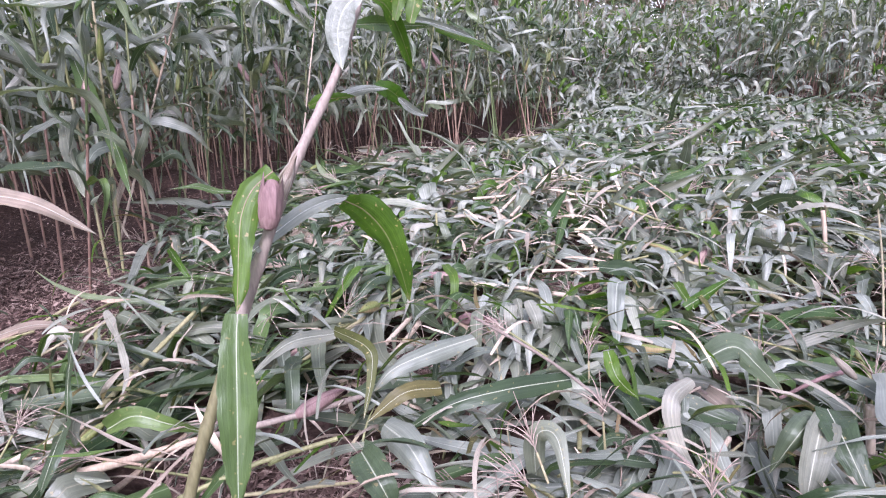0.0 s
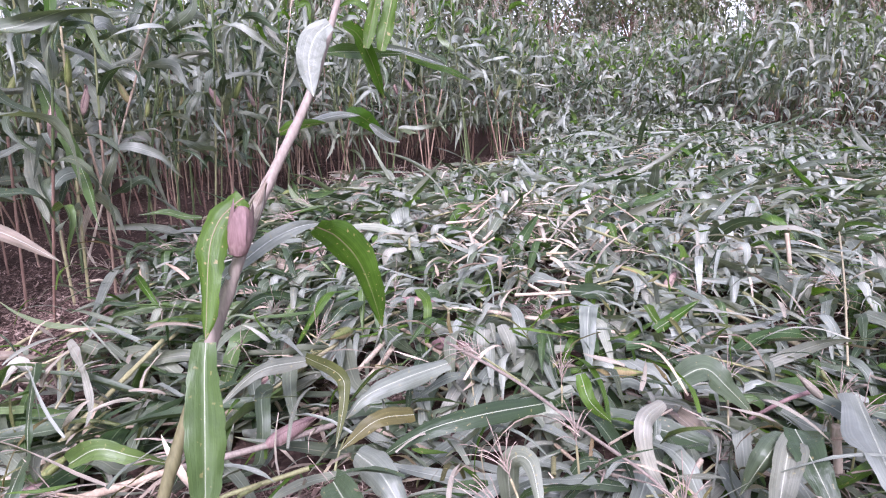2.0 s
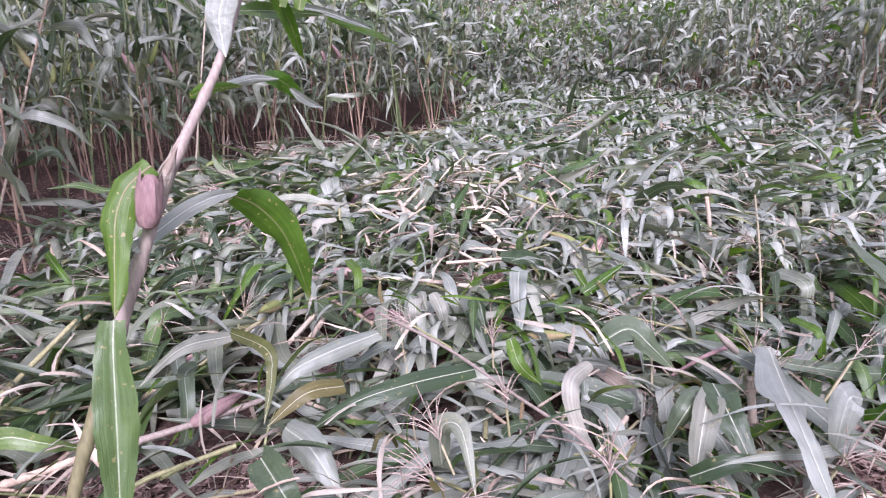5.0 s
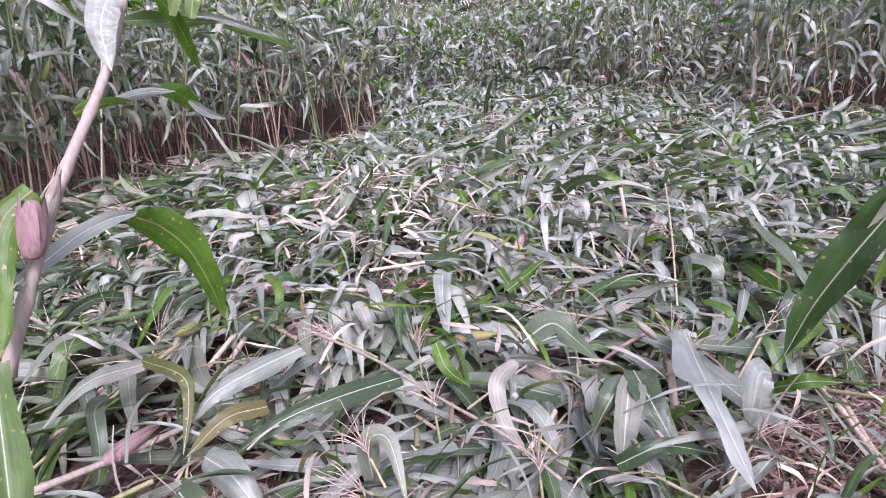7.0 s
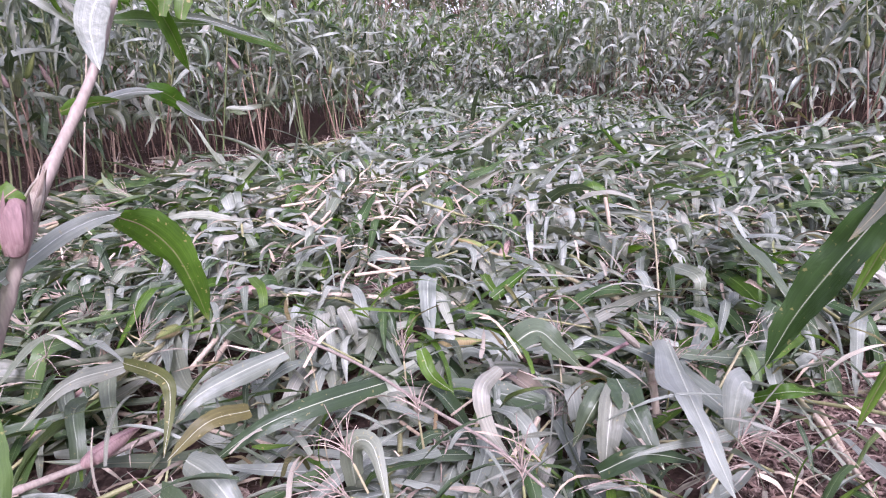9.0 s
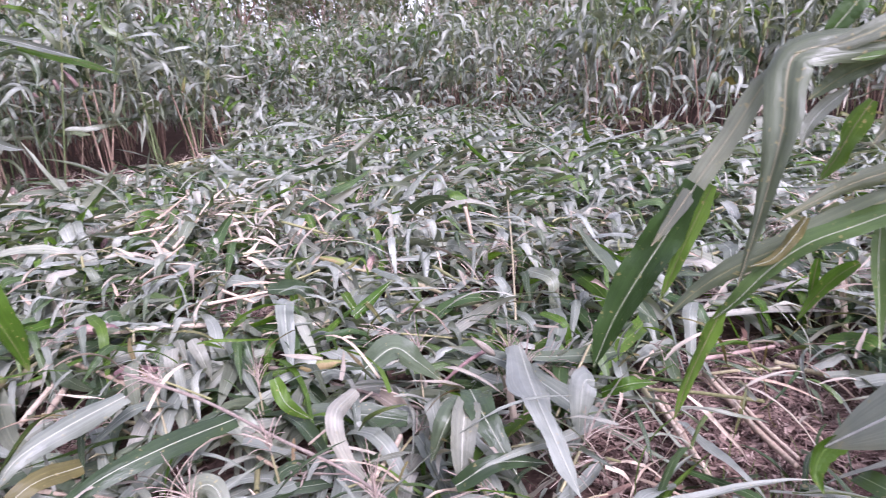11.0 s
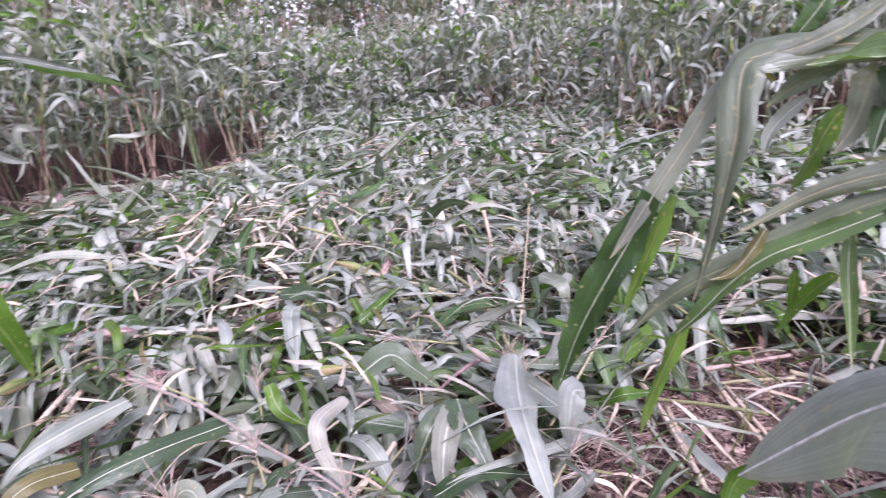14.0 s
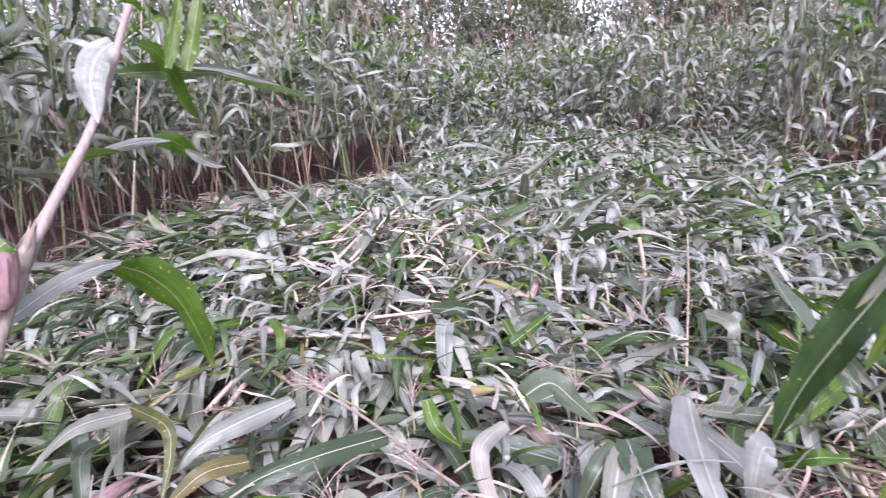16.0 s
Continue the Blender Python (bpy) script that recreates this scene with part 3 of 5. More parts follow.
BARE = [(-0.36, 1.6, 0.32, 0.2), (-0.16, 2.5, 0.16, 0.16), (1.62, 3.0, 0.16, 0.14), (0.62, 3.5, 0.2, 0.16), (1.95, 1.5, 0.38, 0.28), (2.45, 1.7, 0.3, 0.22), (-2.3, 2.6, 0.75, 1.1), (-2.6, 4.0, 0.6, 0.7)]


def bare(x, y, grow=1.0):
    return any(((x - a) / (c * grow)) ** 2 + ((y - b) / (d * grow)) ** 2 < 1 for a, b, c, d in BARE)


def mound(x, y):
    heap = min(1, max(0, (y - 8.2) / 4.5)) * min(1, max(0, (x - 1.0) / 0.8)) * min(1, max(0, (6.2 - x) / 1.6))
    return 0.33 * heap + max(0.0, 0.16 * noise.noise((x * 0.9 + 4, y * 0.9, 2)) + 0.05 * noise.noise((x * 2.3, y * 2.3, 7)))


STUBS = [(0.69, 4.58), (0.77, 4.57), (2.06, 3.66), (1.3, 1.7)]


def veils(x, y):
    """Whether a leaf hung here would cover one of the snapped stubs."""
    return any(abs(x - a) < 0.17 and -0.5 < y - b < 0.22 for a, b in STUBS)


def low(x, y):
    """The layer is thin where the lying canes and the soil show, and lower towards the camera."""
    k = 0.3 if ((x + 0.42) / 0.75) ** 2 + ((y - 1.72) / 0.36) ** 2 < 1 else 1.0
    return k * (0.62 + 0.38 * min(1.0, max(0.0, (y - 1.6) / 1.6)))


def swirl(x, y):
    """Degrees by which a clump of the layer is turned: leaves that fell together lie together."""
    return 150 * noise.noise((x * 1.25, y * 1.0, 11)) + 70 * noise.noise((x * 3.1, y * 2.6, 5))


def clump(r, x, y, dark, light):
    """Darker and paler clumps side by side."""
    return r.choice(dark if noise.noise((x * 1.9, y * 1.6, 23)) + r.gauss(0, 0.22) + (0.7 if x < -0.5 else 0.3 if x < 0.4 and y > 3.2 else 0.0) > 0.02 else light)


def thick(x, y):
    """The layer thins out towards the standing maize at its west edge."""
    return min(1.0, 0.12 + edge_gap(x, y) / 1.6) if x < 1.2 and y > 4 else 1.0


while len(spots) < 420:
    x, y = r.uniform(-2.4, 9.4), r.uniform(1.0, 15.8)
    if not in_flat(x, y):
        continue
    a = r.gauss(-75, 35) if r.random() < 0.5 else (r.gauss(60, 35) if r.random() < 0.6 else r.uniform(0, 360))
    ex, ey = x - 0.8 * math.cos(math.radians(a)), y - 0.8 * math.sin(math.radians(a))
    if any(bare(ex + k * 0.45 * math.cos(math.radians(a)), ey + k * 0.45 * math.sin(math.radians(a)), 1.25) for k in range(5)) or math.hypot(ex - 0.4, ey) < 1.0 or math.hypot(x + 0.8 * math.cos(math.radians(a)) - 0.4, y + 0.8 * math.sin(math.radians(a))) < 1.2:
        continue
    spots.append((ex, ey, a, r.uniform(0.85, 1.08), r.uniform(0, 0.07)))
spots.sort(key=lambda q: (q[0] - 0.4) ** 2 + q[1] ** 2)
done = set()
far_fallen = []
for k, (x, y, a, s, dz) in enumerate(spots):
    m = pose(x, y, dz * 0.6 - 0.04 + mound(x + 0.9 * math.cos(math.radians(a)), y + 0.9 * math.sin(math.radians(a))), 0, 0, a) @ Matrix.Diagonal((s, s, s * (0.65 if y < 2.6 else 1.0), 1))
    src = fallen[(k * 5 + k // 14) % 14]
    if k < 190:
        if src.name in done:
            copy_thing(src, m)
        else:
            src.matrix_basis = m
            done.add(src.name)
    else:
        far_fallen.append(m)

# leaves of the trodden layer that no one could count
def lying_strap(seed):
    """A broad blade laid flat over the layer, bending sideways and rising and falling with what lies under it."""
    q = random.Random(seed)
    L, n = q.uniform(0.34, 0.78), 14
    bend, ph, lift = q.uniform(-0.9, 0.9), q.uniform(0, 6.28), q.uniform(0.008, 0.035)
    p, a, line = [0.0, 0.0], q.uniform(-0.2, 0.2), []
    for i in range(n + 1):
        t = i / n
        line.append((p[0], p[1], lift * math.sin(5 * t + ph) + 0.07 * t * (1 - t) - 0.05 * t * t))
        a += bend / n + q.gauss(0, 0.05)
        p = [p[0] + L / n * math.cos(a), p[1] + L / n * math.sin(a)]
    w = q.choice((q.uniform(0.03, 0.05), q.uniform(0.045, 0.075), q.uniform(0.06, 0.09)))
    return ribbon(line, w, 4, q.uniform(0.0, 0.4), twist=q.choice((q.uniform(-0.5, 0.5), q.uniform(-0.5, 0.5), q.uniform(-2.6, 2.6))), wave=q.uniform(0.05, 0.22), seed=seed, roll=q.uniform(-0.55, 0.55), base_w=0.75, blunt=q.uniform(1.4, 2.8), curl=q.uniform(-0.35, 0.35), crumple=0.06)


def hung_strap(seed, reach=1.0):
    """A blade that lies on the layer, breaks over its edge and hangs down from there. It runs towards -y."""
    q = random.Random(seed)
    flat, hang = q.uniform(0.05, 0.2) * reach, q.uniform(0.14, 0.36) * reach
    steep, lean, n = q.uniform(0.75, 1.4), q.uniform(-0.35, 0.35), 14
    p, line = np.array((0.0, flat, -0.03)), []
    for i in range(n + 1):
        line.append(p.copy())
        s = i / n * (flat + hang)
        k = min(1.0, max(0.0, (s - flat * 0.75) / (0.05 + 0.06 * q.random())))
        el = 0.35 * (1 - k) - steep * k
        p = p + (flat + hang) / n * np.array((math.sin(lean) * math.cos(el) + q.gauss(0, 0.03), -math.cos(lean) * math.cos(el), math.sin(el)))
    w = q.choice((q.uniform(0.03, 0.05), q.uniform(0.045, 0.07), q.uniform(0.06, 0.088)))
    return ribbon(line, w, 4, q.uniform(-0.1, 0.35), twist=q.uniform(-0.7, 0.7), wave=q.uniform(0.05, 0.2), seed=seed, side=(1, q.uniform(-0.4, 0.4), q.uniform(-0.45, 0.45)), base_w=0.8, blunt=q.uniform(1.4, 3.2), curl=q.uniform(-0.4, 0.35), crumple=0.06)


straps = [lying_strap(800 + i) for i in range(120)]
drapes = [hung_strap(1500 + i) for i in range(120)]
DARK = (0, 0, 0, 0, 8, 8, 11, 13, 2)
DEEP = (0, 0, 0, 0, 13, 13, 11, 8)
# The greys in LIGHT carry the layer's highlights as leaf colour.
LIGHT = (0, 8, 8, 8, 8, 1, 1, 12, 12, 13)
r = random.Random(21)
ps = []
count = 0
while count < 5600:
    x, y = r.uniform(-2.5, 9.5), 0.8 + 15.2 * r.random() ** 1.4
    if not in_flat(x, y) or bare(x, y, 1.1) and r.random() < 0.96:
        continue
    if math.hypot(x - 0.45, y) < 0.9:
        continue
    az = (-95 if x > 0.3 else -150) + swirl(x, y) * 0.7 + r.gauss(0, 24) if r.random() < 0.72 else r.uniform(0, 360)
    if bare(x + 0.35 * math.cos(math.radians(az)), y + 0.35 * math.sin(math.radians(az)), 1.0) and r.random() < 0.93:
        continue
    count += 1
    if low(x, y) < 0.31 and r.random() < 0.55 or veils(x, y) and r.random() < 0.7:
        continue
    m = pose(x, y, 0.04 + r.uniform(0.0, 0.2) * thick(x, y) * low(x, y) + mound(x, y), r.gauss(0, 17 if y < 4 else 27), r.gauss(0, 11 if y < 4 else 18), az) @ Matrix.Scale(r.uniform(0.75, 1.1) if y < 4 else r.uniform(0.9, 1.35), 4)
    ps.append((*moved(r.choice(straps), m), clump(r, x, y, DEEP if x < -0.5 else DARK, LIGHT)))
for m in far_fallen:
    ps += [(*moved(tube([(0, 0, 0.05), (0.8, 0, 0.2), (1.7, 0.1, 0.2)], 0.009, 5), m), r.choice((4, 4, 4, 7)))]
    ps += [(*moved(pc, m), 6) for pc in tassel_pieces((1.7, 0.1, 0.2), (1, 0, 0.3), 0.24, 3, 5, 3, 0.004)]
for i in range(8200):
    x, y = (r.uniform(-2.1, 8.0), 1.4 + 11.5 * r.random() ** 1.3) if i < 7000 else (r.uniform(1.1, 5.6), r.uniform(8.2, 14.5))
    y -= 0.3 if x < -0.5 else 0
    if not in_flat(x, y) or bare(x, y, 1.15):
        continue
    if low(x, y) < 0.31 or veils(x, y):
        continue
    m = pose(x, y, r.uniform(0.12, 0.34) * thick(x, y) * low(x, y) + mound(x, y), r.uniform(-14, 20), r.uniform(-16, 16), (0 if x > 0.2 else -45) + swirl(x, y) * 0.7 + r.gauss(0, 24)) @ Matrix.Scale(r.uniform(0.65, 1.1) if y < 4 else r.uniform(0.9, 1.4), 4)
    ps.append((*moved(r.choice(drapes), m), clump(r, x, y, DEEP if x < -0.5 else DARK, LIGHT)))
for i in range(420):
    x, y = r.uniform(-2.2, 8.5), 1.3 + 11 * r.random() ** 1.3
    if not in_flat(x, y) or bare(x, y):
        continue
    az = r.uniform(0, 360)
    m = pose(x, y, 0.17 + mound(x, y) + r.uniform(-0.06, 0.08), 0, r.uniform(-50, -5), az)
    ps += [(*moved(pc, m), 6) for pc in tassel_pieces((0, 0, 0), (1, 0, 0.1), r.uniform(0.13, 0.22), i, 7, 3, 0.0013 if y < 4 else 0.0022)]
    ps += [(*moved(tube([(-r.uniform(0.1, 0.5), 0, -0.02), (0, 0, 0)], 0.0045, 5), m), 4)]
shreds = []
for i in range(30):
    q = random.Random(1900 + i)
    mid = droop((0, 0, 0), (1, 0, q.uniform(-0.1, 0.9)), q.uniform(0.12, 0.42), q.uniform(4, 12), 8, -0.2, 0.5, 1.5, i, None, 0.1)
    shreds.append(ribbon(mid, q.uniform(0.006, 0.024), 2, q.uniform(0.1, 0.8), twist=q.uniform(-2, 2), wave=0.2, seed=i, base_w=0.6, blunt=2.5))
for i in range(2600):
    x, y = r.uniform(-2.2, 7.5), 1.3 + 8.5 * r.random() ** 1.8
    if not in_flat(x, y):
        continue
    m = pose(x, y, r.uniform(0.08, 0.36) * thick(x, y) + mound(x, y), r.uniform(-30, 30), r.uniform(-30, 30), r.uniform(0, 360))
    ps.append((*moved(r.choice(shreds), m), r.choice((3, 3, 7, 1, 1, 8, 0, 2, 10))))
for i in range(1300):
    x, y = r.uniform(-1.7, 3.6), 1.2 + 3.4 * r.random() ** 1.2
    if not in_flat(x, y) or bare(x, y, 0.9):
        continue
    m = pose(x, y, r.uniform(0.1, 0.3) * low(x, y) + mound(x, y), r.uniform(-40, 40), r.uniform(-35, 35), r.uniform(0, 360))
    ps.append((*moved(r.choice(shreds), m @ Matrix.Diagonal((0.7, r.uniform(0.5, 1.3), 0.8, 1))), r.choice((7, 8, 8, 0, 0, 0, 13, 13, 11, 4))))
for i in range(420):
    x, y = r.uniform(-2.2, 6.5), 1.5 + 6 * r.random() ** 1.2
    if not in_flat(x, y):
        continue
    L = r.uniform(0.08, 0.45)
    m = pose(x, y, r.uniform(0.03, 0.2) * thick(x, y) + mound(x, y), 0, r.uniform(-25, 25), r.uniform(0, 360))
    ps.append((*moved(tube([(-L / 2, 0, 0), (0, r.uniform(-0.02, 0.02), 0.01), (L / 2, 0, 0)], r.uniform(0.003, 0.009), 6), m), r.choice((7, 4, 4, 4))))
# wilted leaves caught low on the canes along the east edge
for i in range(800):
    x, y = r.uniform(4.8, 9.4), r.uniform(5.4, 13.5)
    if edge_gap(x, y) > 0.7 or y > 13:
        continue
    m = pose(x, y, abs(r.gauss(0.2, 0.5)), r.uniform(-20, 30), r.uniform(-40, 40), r.uniform(0, 360))
    ps.append((*moved(r.choice(drapes), m), r.choice((3, 3, 1, 1, 8, 8, 0, 10))))
for i in range(50):
    x, y = r.uniform(1.4, 2.9), r.uniform(1.1, 2.1)
    m = pose(x, y, r.uniform(0.015, 0.06), 0, r.uniform(-6, 6), r.uniform(0, 360))
    ps.append((*moved(r.choice(shreds), m @ Matrix.Diagonal((0.8, 1.2, 0.12, 1))), r.choice((3, 5, 5, 7, 5, 10))))
for i in range(230):
    x, y = r.gauss(0.75, 0.5), r.gauss(4.4, 0.75)
    L = r.uniform(0.1, 0.4)
    m = pose(x, y, r.uniform(0.2, 0.34) + mound(x, y), r.uniform(-30, 30), r.uniform(-35, 35), swirl(x, y) + r.gauss(60, 50))
    ps.append((*moved(r.choice(shreds), m @ Matrix.Diagonal((1.2, 1.6, 1, 1))), r.choice((3, 3, 3, 7, 1))) if i % 7 else (*moved(tube([(-L / 2, 0, 0), (L / 2, 0, 0.02)], r.uniform(0.004, 0.008), 6), m), r.choice((7, 4))))
layer = new("trodden_maize_leaves", to_mesh("trodden_maize_leaves", ps, MATS))
tagged(layer, "matted layer of flattened grey-green maize leaves and canes", "maize leaves", kind="stuff")

# straw on the soil
r = random.Random(31)
ps = []
bits = []
for i in range(60):
    q = random.Random(900 + i)
    if i % 3:
        L, w = q.uniform(0.012, 0.075) * q.choice((0.6, 1, 1.3)), q.uniform(0.0018, 0.006)
    else:
        L, w = q.uniform(0.015, 0.06), q.uniform(0.007, 0.024)
    bits.append(ribbon([(-L / 2, 0, 0), (q.uniform(-0.2, 0.2) * L, q.uniform(-0.25, 0.25) * L, q.uniform(0.0, 0.15) * L), (L / 2, q.uniform(-0.1, 0.1) * L, 0.003)], w, 2, q.uniform(-0.6, 0.6), seed=i, base_w=0.6, blunt=5))
count = 0
while count < 60000:
    k = r.random()
    if k < 0.5:
        a, b, c, d = r.choices(BARE, [q[2] * q[3] * (0.3 if q[0] < -2 else 1.6) for q in BARE])[0]
        x, y = a + r.uniform(-1.35, 1.35) * c, b + r.uniform(-1.35, 1.35) * d
    else:
        x, y = (r.uniform(-4.5, 6), r.uniform(0.6, 7)) if k < 0.66 else (r.uniform(-5, 2.5), r.uniform(2, 13))
    count += 1
    ps.append((*moved(r.choice(bits), pose(x, y, ground_z(x, y) + r.uniform(0.002, 0.022), r.uniform(-30, 30), r.uniform(-30, 30), r.uniform(0, 360))), 0))
grass = []
for i in range(420):
    x, y = r.gauss(1.72, 0.16), r.gauss(1.0, 0.13)
    a, L = r.uniform(0, 6.28), r.uniform(0.05, 0.16)
    line = droop((x, y, 0), (0.4 * math.cos(a), 0.4 * math.sin(a), 1), L, 9, 5, 0.0, 0.4, 0.5, i)
    grass.append((*ribbon(line, r.uniform(0.002, 0.004), 2, 0.3, seed=i), 0 if i % 3 else 1))
tuft = new("grass_tufts", to_mesh("grass_tufts", grass, [FRESH, PALE]))
tagged(tuft, "short green and withered grass on the soil", "grass", kind="stuff")
litter = new("straw_litter", to_mesh("straw_litter", ps, [LITTER]))
tagged(litter, "chopped brown straw and dead leaf scraps on soil", "straw", kind="stuff")


# ---- plants and pieces that stand out ----
def toward(points, facing):
    d = Vector(points[-1]) - Vector(points[0])
    return tuple(d.cross(Vector(facing)))


serial = [0]


def rib(line, width):
    n = len(line)
    return tube(line, [max(0.0006, width * 0.016 * (1 - i / n)) for i in range(n)], 6)


def hero_leaf(plant, points, width, mat, lean=(0.0, 0.0), grow=4.5):
    serial[0] += 1
    q = random.Random(serial[0])
    line = smooth_line(points, 30)
    leaf = part("leaf", ribbon(line, width, 8, q.uniform(0.15, 0.45), twist=0.0 if mat is ASH_SHEEN else q.uniform(-0.7, 0.7), wave=0.06 if mat is ASH_SHEEN else q.uniform(0.12, 0.3), seed=serial[0], blunt=3.0, crumple=0.01 if mat is ASH_SHEEN else 0.05, facing=plant["facing"], lean=lean, grow=grow), mat, plant)
    part("midrib", rib(line, width), STALK if mat is DUSKY else OLIVE if mat is FRESH else RIB_PALE if mat is ASH_SHEEN else RIB, leaf, "pale midrib")
    return leaf


def blade(points, width, mat, lean=(0.0, 0.0)):
    serial[0] += 1
    q = random.Random(serial[0] * 3)
    words = {RUST: "browning rust-flecked maize leaf on the flattened plants", GREY_SHEEN: "broad maize leaf with blue-grey sheen in its colour, over the flattened plants", ASH_SHEEN: "pale maize leaf with silvery sheen in its colour, draped over the flattened plants", LUSH: "deep green maize leaf lying over the flattened plants", GREEN: "glossy grey-green maize leaf lying over the flattened plants", PALE: "wilted pale grey maize leaf draped over flattened plants",
             FRESH: "bright yellow-green maize leaf blade on the flattened plants", DRY: "dry pinkish-tan maize leaf beside the flattened plants"}
    ob = thing("maize_leaf", words[mat], "maize leaf", "loose maize leaves", points[0])
    line = [tuple(Vector(p) - Vector(points[0])) for p in smooth_line(points, 24)]
    part("blade", ribbon(line, width, 8, q.uniform(0.1, 0.4), twist=q.uniform(-0.7, 0.7), wave=q.uniform(0.1, 0.28), seed=serial[0], base_w=0.7, blunt=3.0, crumple=0.03, facing=(-0.1, -1, 0.8), lean=lean), mat, ob)
    part("midrib", rib(line, width), RIB, ob, "pale midrib")
    return ob


def cane(points, radius, mat):
    words = {PINK_CANE: "thin pinkish-grey fallen maize cane across the leaves", STRAW: "pale straw-coloured broken maize cane lying down", STALK: "fallen greenish maize cane with swollen nodes", HUSK: "purplish maize cane piece lying on leaves"}
    ob = part("maize_cane", stalk_piece(points, radius, radius * 0.75, 10), mat, None)
    return tagged(ob, words[mat], "maize cane", "lying maize canes")


def stub(foot, top, mat=None, radius=0.0125):
    """A snapped cane: the shaft, and splinters and dry sheath that hang from its broken end."""
    serial[0] += 1
    q = random.Random(serial[0] * 7)
    f, t = Vector(foot), Vector(top)
    ob = thing("maize_stub", "snapped upright straw-coloured maize stub with a frayed top", "maize stub", "snapped maize stubs", foot)
    rel = t - f
    part("shaft", stalk_piece([(0, 0, -0.05), tuple(rel * 0.5 + Vector((0.004, 0, 0))), tuple(rel)], radius, radius * 0.95, 9), mat or STRAW, ob)
    for k in range(4):
        a = q.uniform(0, 6.28)
        o = Vector((math.cos(a), math.sin(a), 0)) * radius
        line = [tuple(rel * s + o * w) for s, w in ((0.8, 1.0), (0.97, 1.1), (1.05 + 0.05 * q.random(), 1.8), (0.98 - 0.2 * q.random(), 3.2))]
        part("splinter", ribbon(smooth_line(line, 8), radius * 1.1, 2, 0.3, seed=serial[0] + k, base_w=0.9), STRAW if k % 2 else DRY, ob)
    return ob


def laid_ear(foot, tip, mat, label):
    serial[0] += 1
    d = Vector(tip) - Vector(foot)
    ob = thing("maize_ear", label, "maize ear", "", foot)
    pcs = ear_pieces((0, 0, 0), d, d.length, d.length * (0.1 if mat is DRY else 0.14), serial[0], 0.9, 14)
    part("husk", pcs[0], mat, ob)
    for p in pcs[1:]:
        part("husk_leaf", p, mat, ob)
    return ob


def ear_on(plant, foot, tip, mat, fat=0.2):
    serial[0] += 1
    d = Vector(tip) - Vector(foot)
    pcs = ear_pieces(foot, d, d.length, d.length * fat, serial[0], 0.8, 14)
    ear = part("ear", pcs[0], mat, plant, "ear wrapped in its husk")
    for p in pcs[1:]:
        part("husk_leaf", p, mat, ear)
    return ear


leaning = thing("leaning_maize_plant", "half-broken leaning maize plant with purplish cane and ear", "maize plant")
leaning["facing"] = (0.1, -1.0, 0.25)
line = smooth_line([(-0.455, 1.13, -0.03), (-0.403, 1.208, 0.306), (-0.305, 1.333, 0.639), (-0.193, 1.484, 0.975), (-0.097, 1.664, 1.224), (-0.022, 1.788, 1.486)], 30)
part("lower_stalk", stalk_piece(line[:13], 0.0125, 0.0148, 12, 0.16), OLIVE, leaning, "olive lower cane")
part("upper_stalk", stalk_piece(line[12:], 0.0153, 0.008, 12, 0.13), PINK_CANE, leaning, "pinkish upper cane")
hero_leaf(leaning, [(-0.034, 1.679, 1.393), (-0.07, 1.675, 1.366), (-0.09, 1.667, 1.317), (-0.09, 1.661, 1.27), (-0.084, 1.654, 1.221)], 0.078, ASH_SHEEN, (0.0, 0.0), 3.0)
hero_leaf(leaning, [(-0.079, 1.806, 1.334), (-0.038, 1.941, 1.343), (0.023, 2.075, 1.344), (0.094, 2.21, 1.346)], 0.043, LUSH, (0.3, 0.5), 4.5)
hero_leaf(leaning, [(-0.007, 2.054, 1.362), (0.077, 2.212, 1.358), (0.165, 2.364, 1.33), (0.216, 2.518, 1.312)], 0.025, ASH_SHEEN, (0.3, 0.3), 4.5)
hero_leaf(leaning, [(0.089, 2.261, 1.342), (0.161, 2.414, 1.321), (0.235, 2.565, 1.293), (0.309, 2.715, 1.259)], 0.041, FRESH, (0.2, 0.2), 4.5)
hero_leaf(leaning, [(-0.039, 1.858, 1.408), (-0.008, 1.906, 1.386), (0.017, 1.944, 1.327), (0.032, 1.98, 1.265), (0.041, 2.019, 1.211)], 0.048, FRESH, (0.0, 0.0), 4.5)
hero_leaf(leaning, [(0.016, 1.897, 1.347), (0.03, 1.913, 1.407), (0.047, 1.933, 1.483), (0.056, 1.948, 1.543)], 0.038, FRESH, (0.0, 0.0), 4.5)
hero_leaf(leaning, [(0.055, 1.917, 1.339), (0.07, 1.946, 1.409), (0.087, 1.977, 1.487), (0.098, 2.008, 1.566)], 0.051, FRESH, (0.0, 0.0), 4.5)
hero_leaf(leaning, [(-0.165, 1.608, 1.137), (-0.142, 1.66, 1.148), (-0.111, 1.711, 1.151), (-0.079, 1.76, 1.151)], 0.037, FRESH, (0.5, 0.5), 4.5)
hero_leaf(leaning, [(-0.126, 1.737, 1.151), (-0.101, 1.827, 1.161), (-0.072, 1.916, 1.166), (-0.034, 2.003, 1.161)], 0.035, ASH_SHEEN, (0.5, 0.3), 2.0)
hero_leaf(leaning, [(-0.061, 1.951, 1.167), (-0.037, 2.019, 1.158), (-0.011, 2.081, 1.127), (0.016, 2.139, 1.08)], 0.059, FRESH, (0.2, 0.1), 4.5)
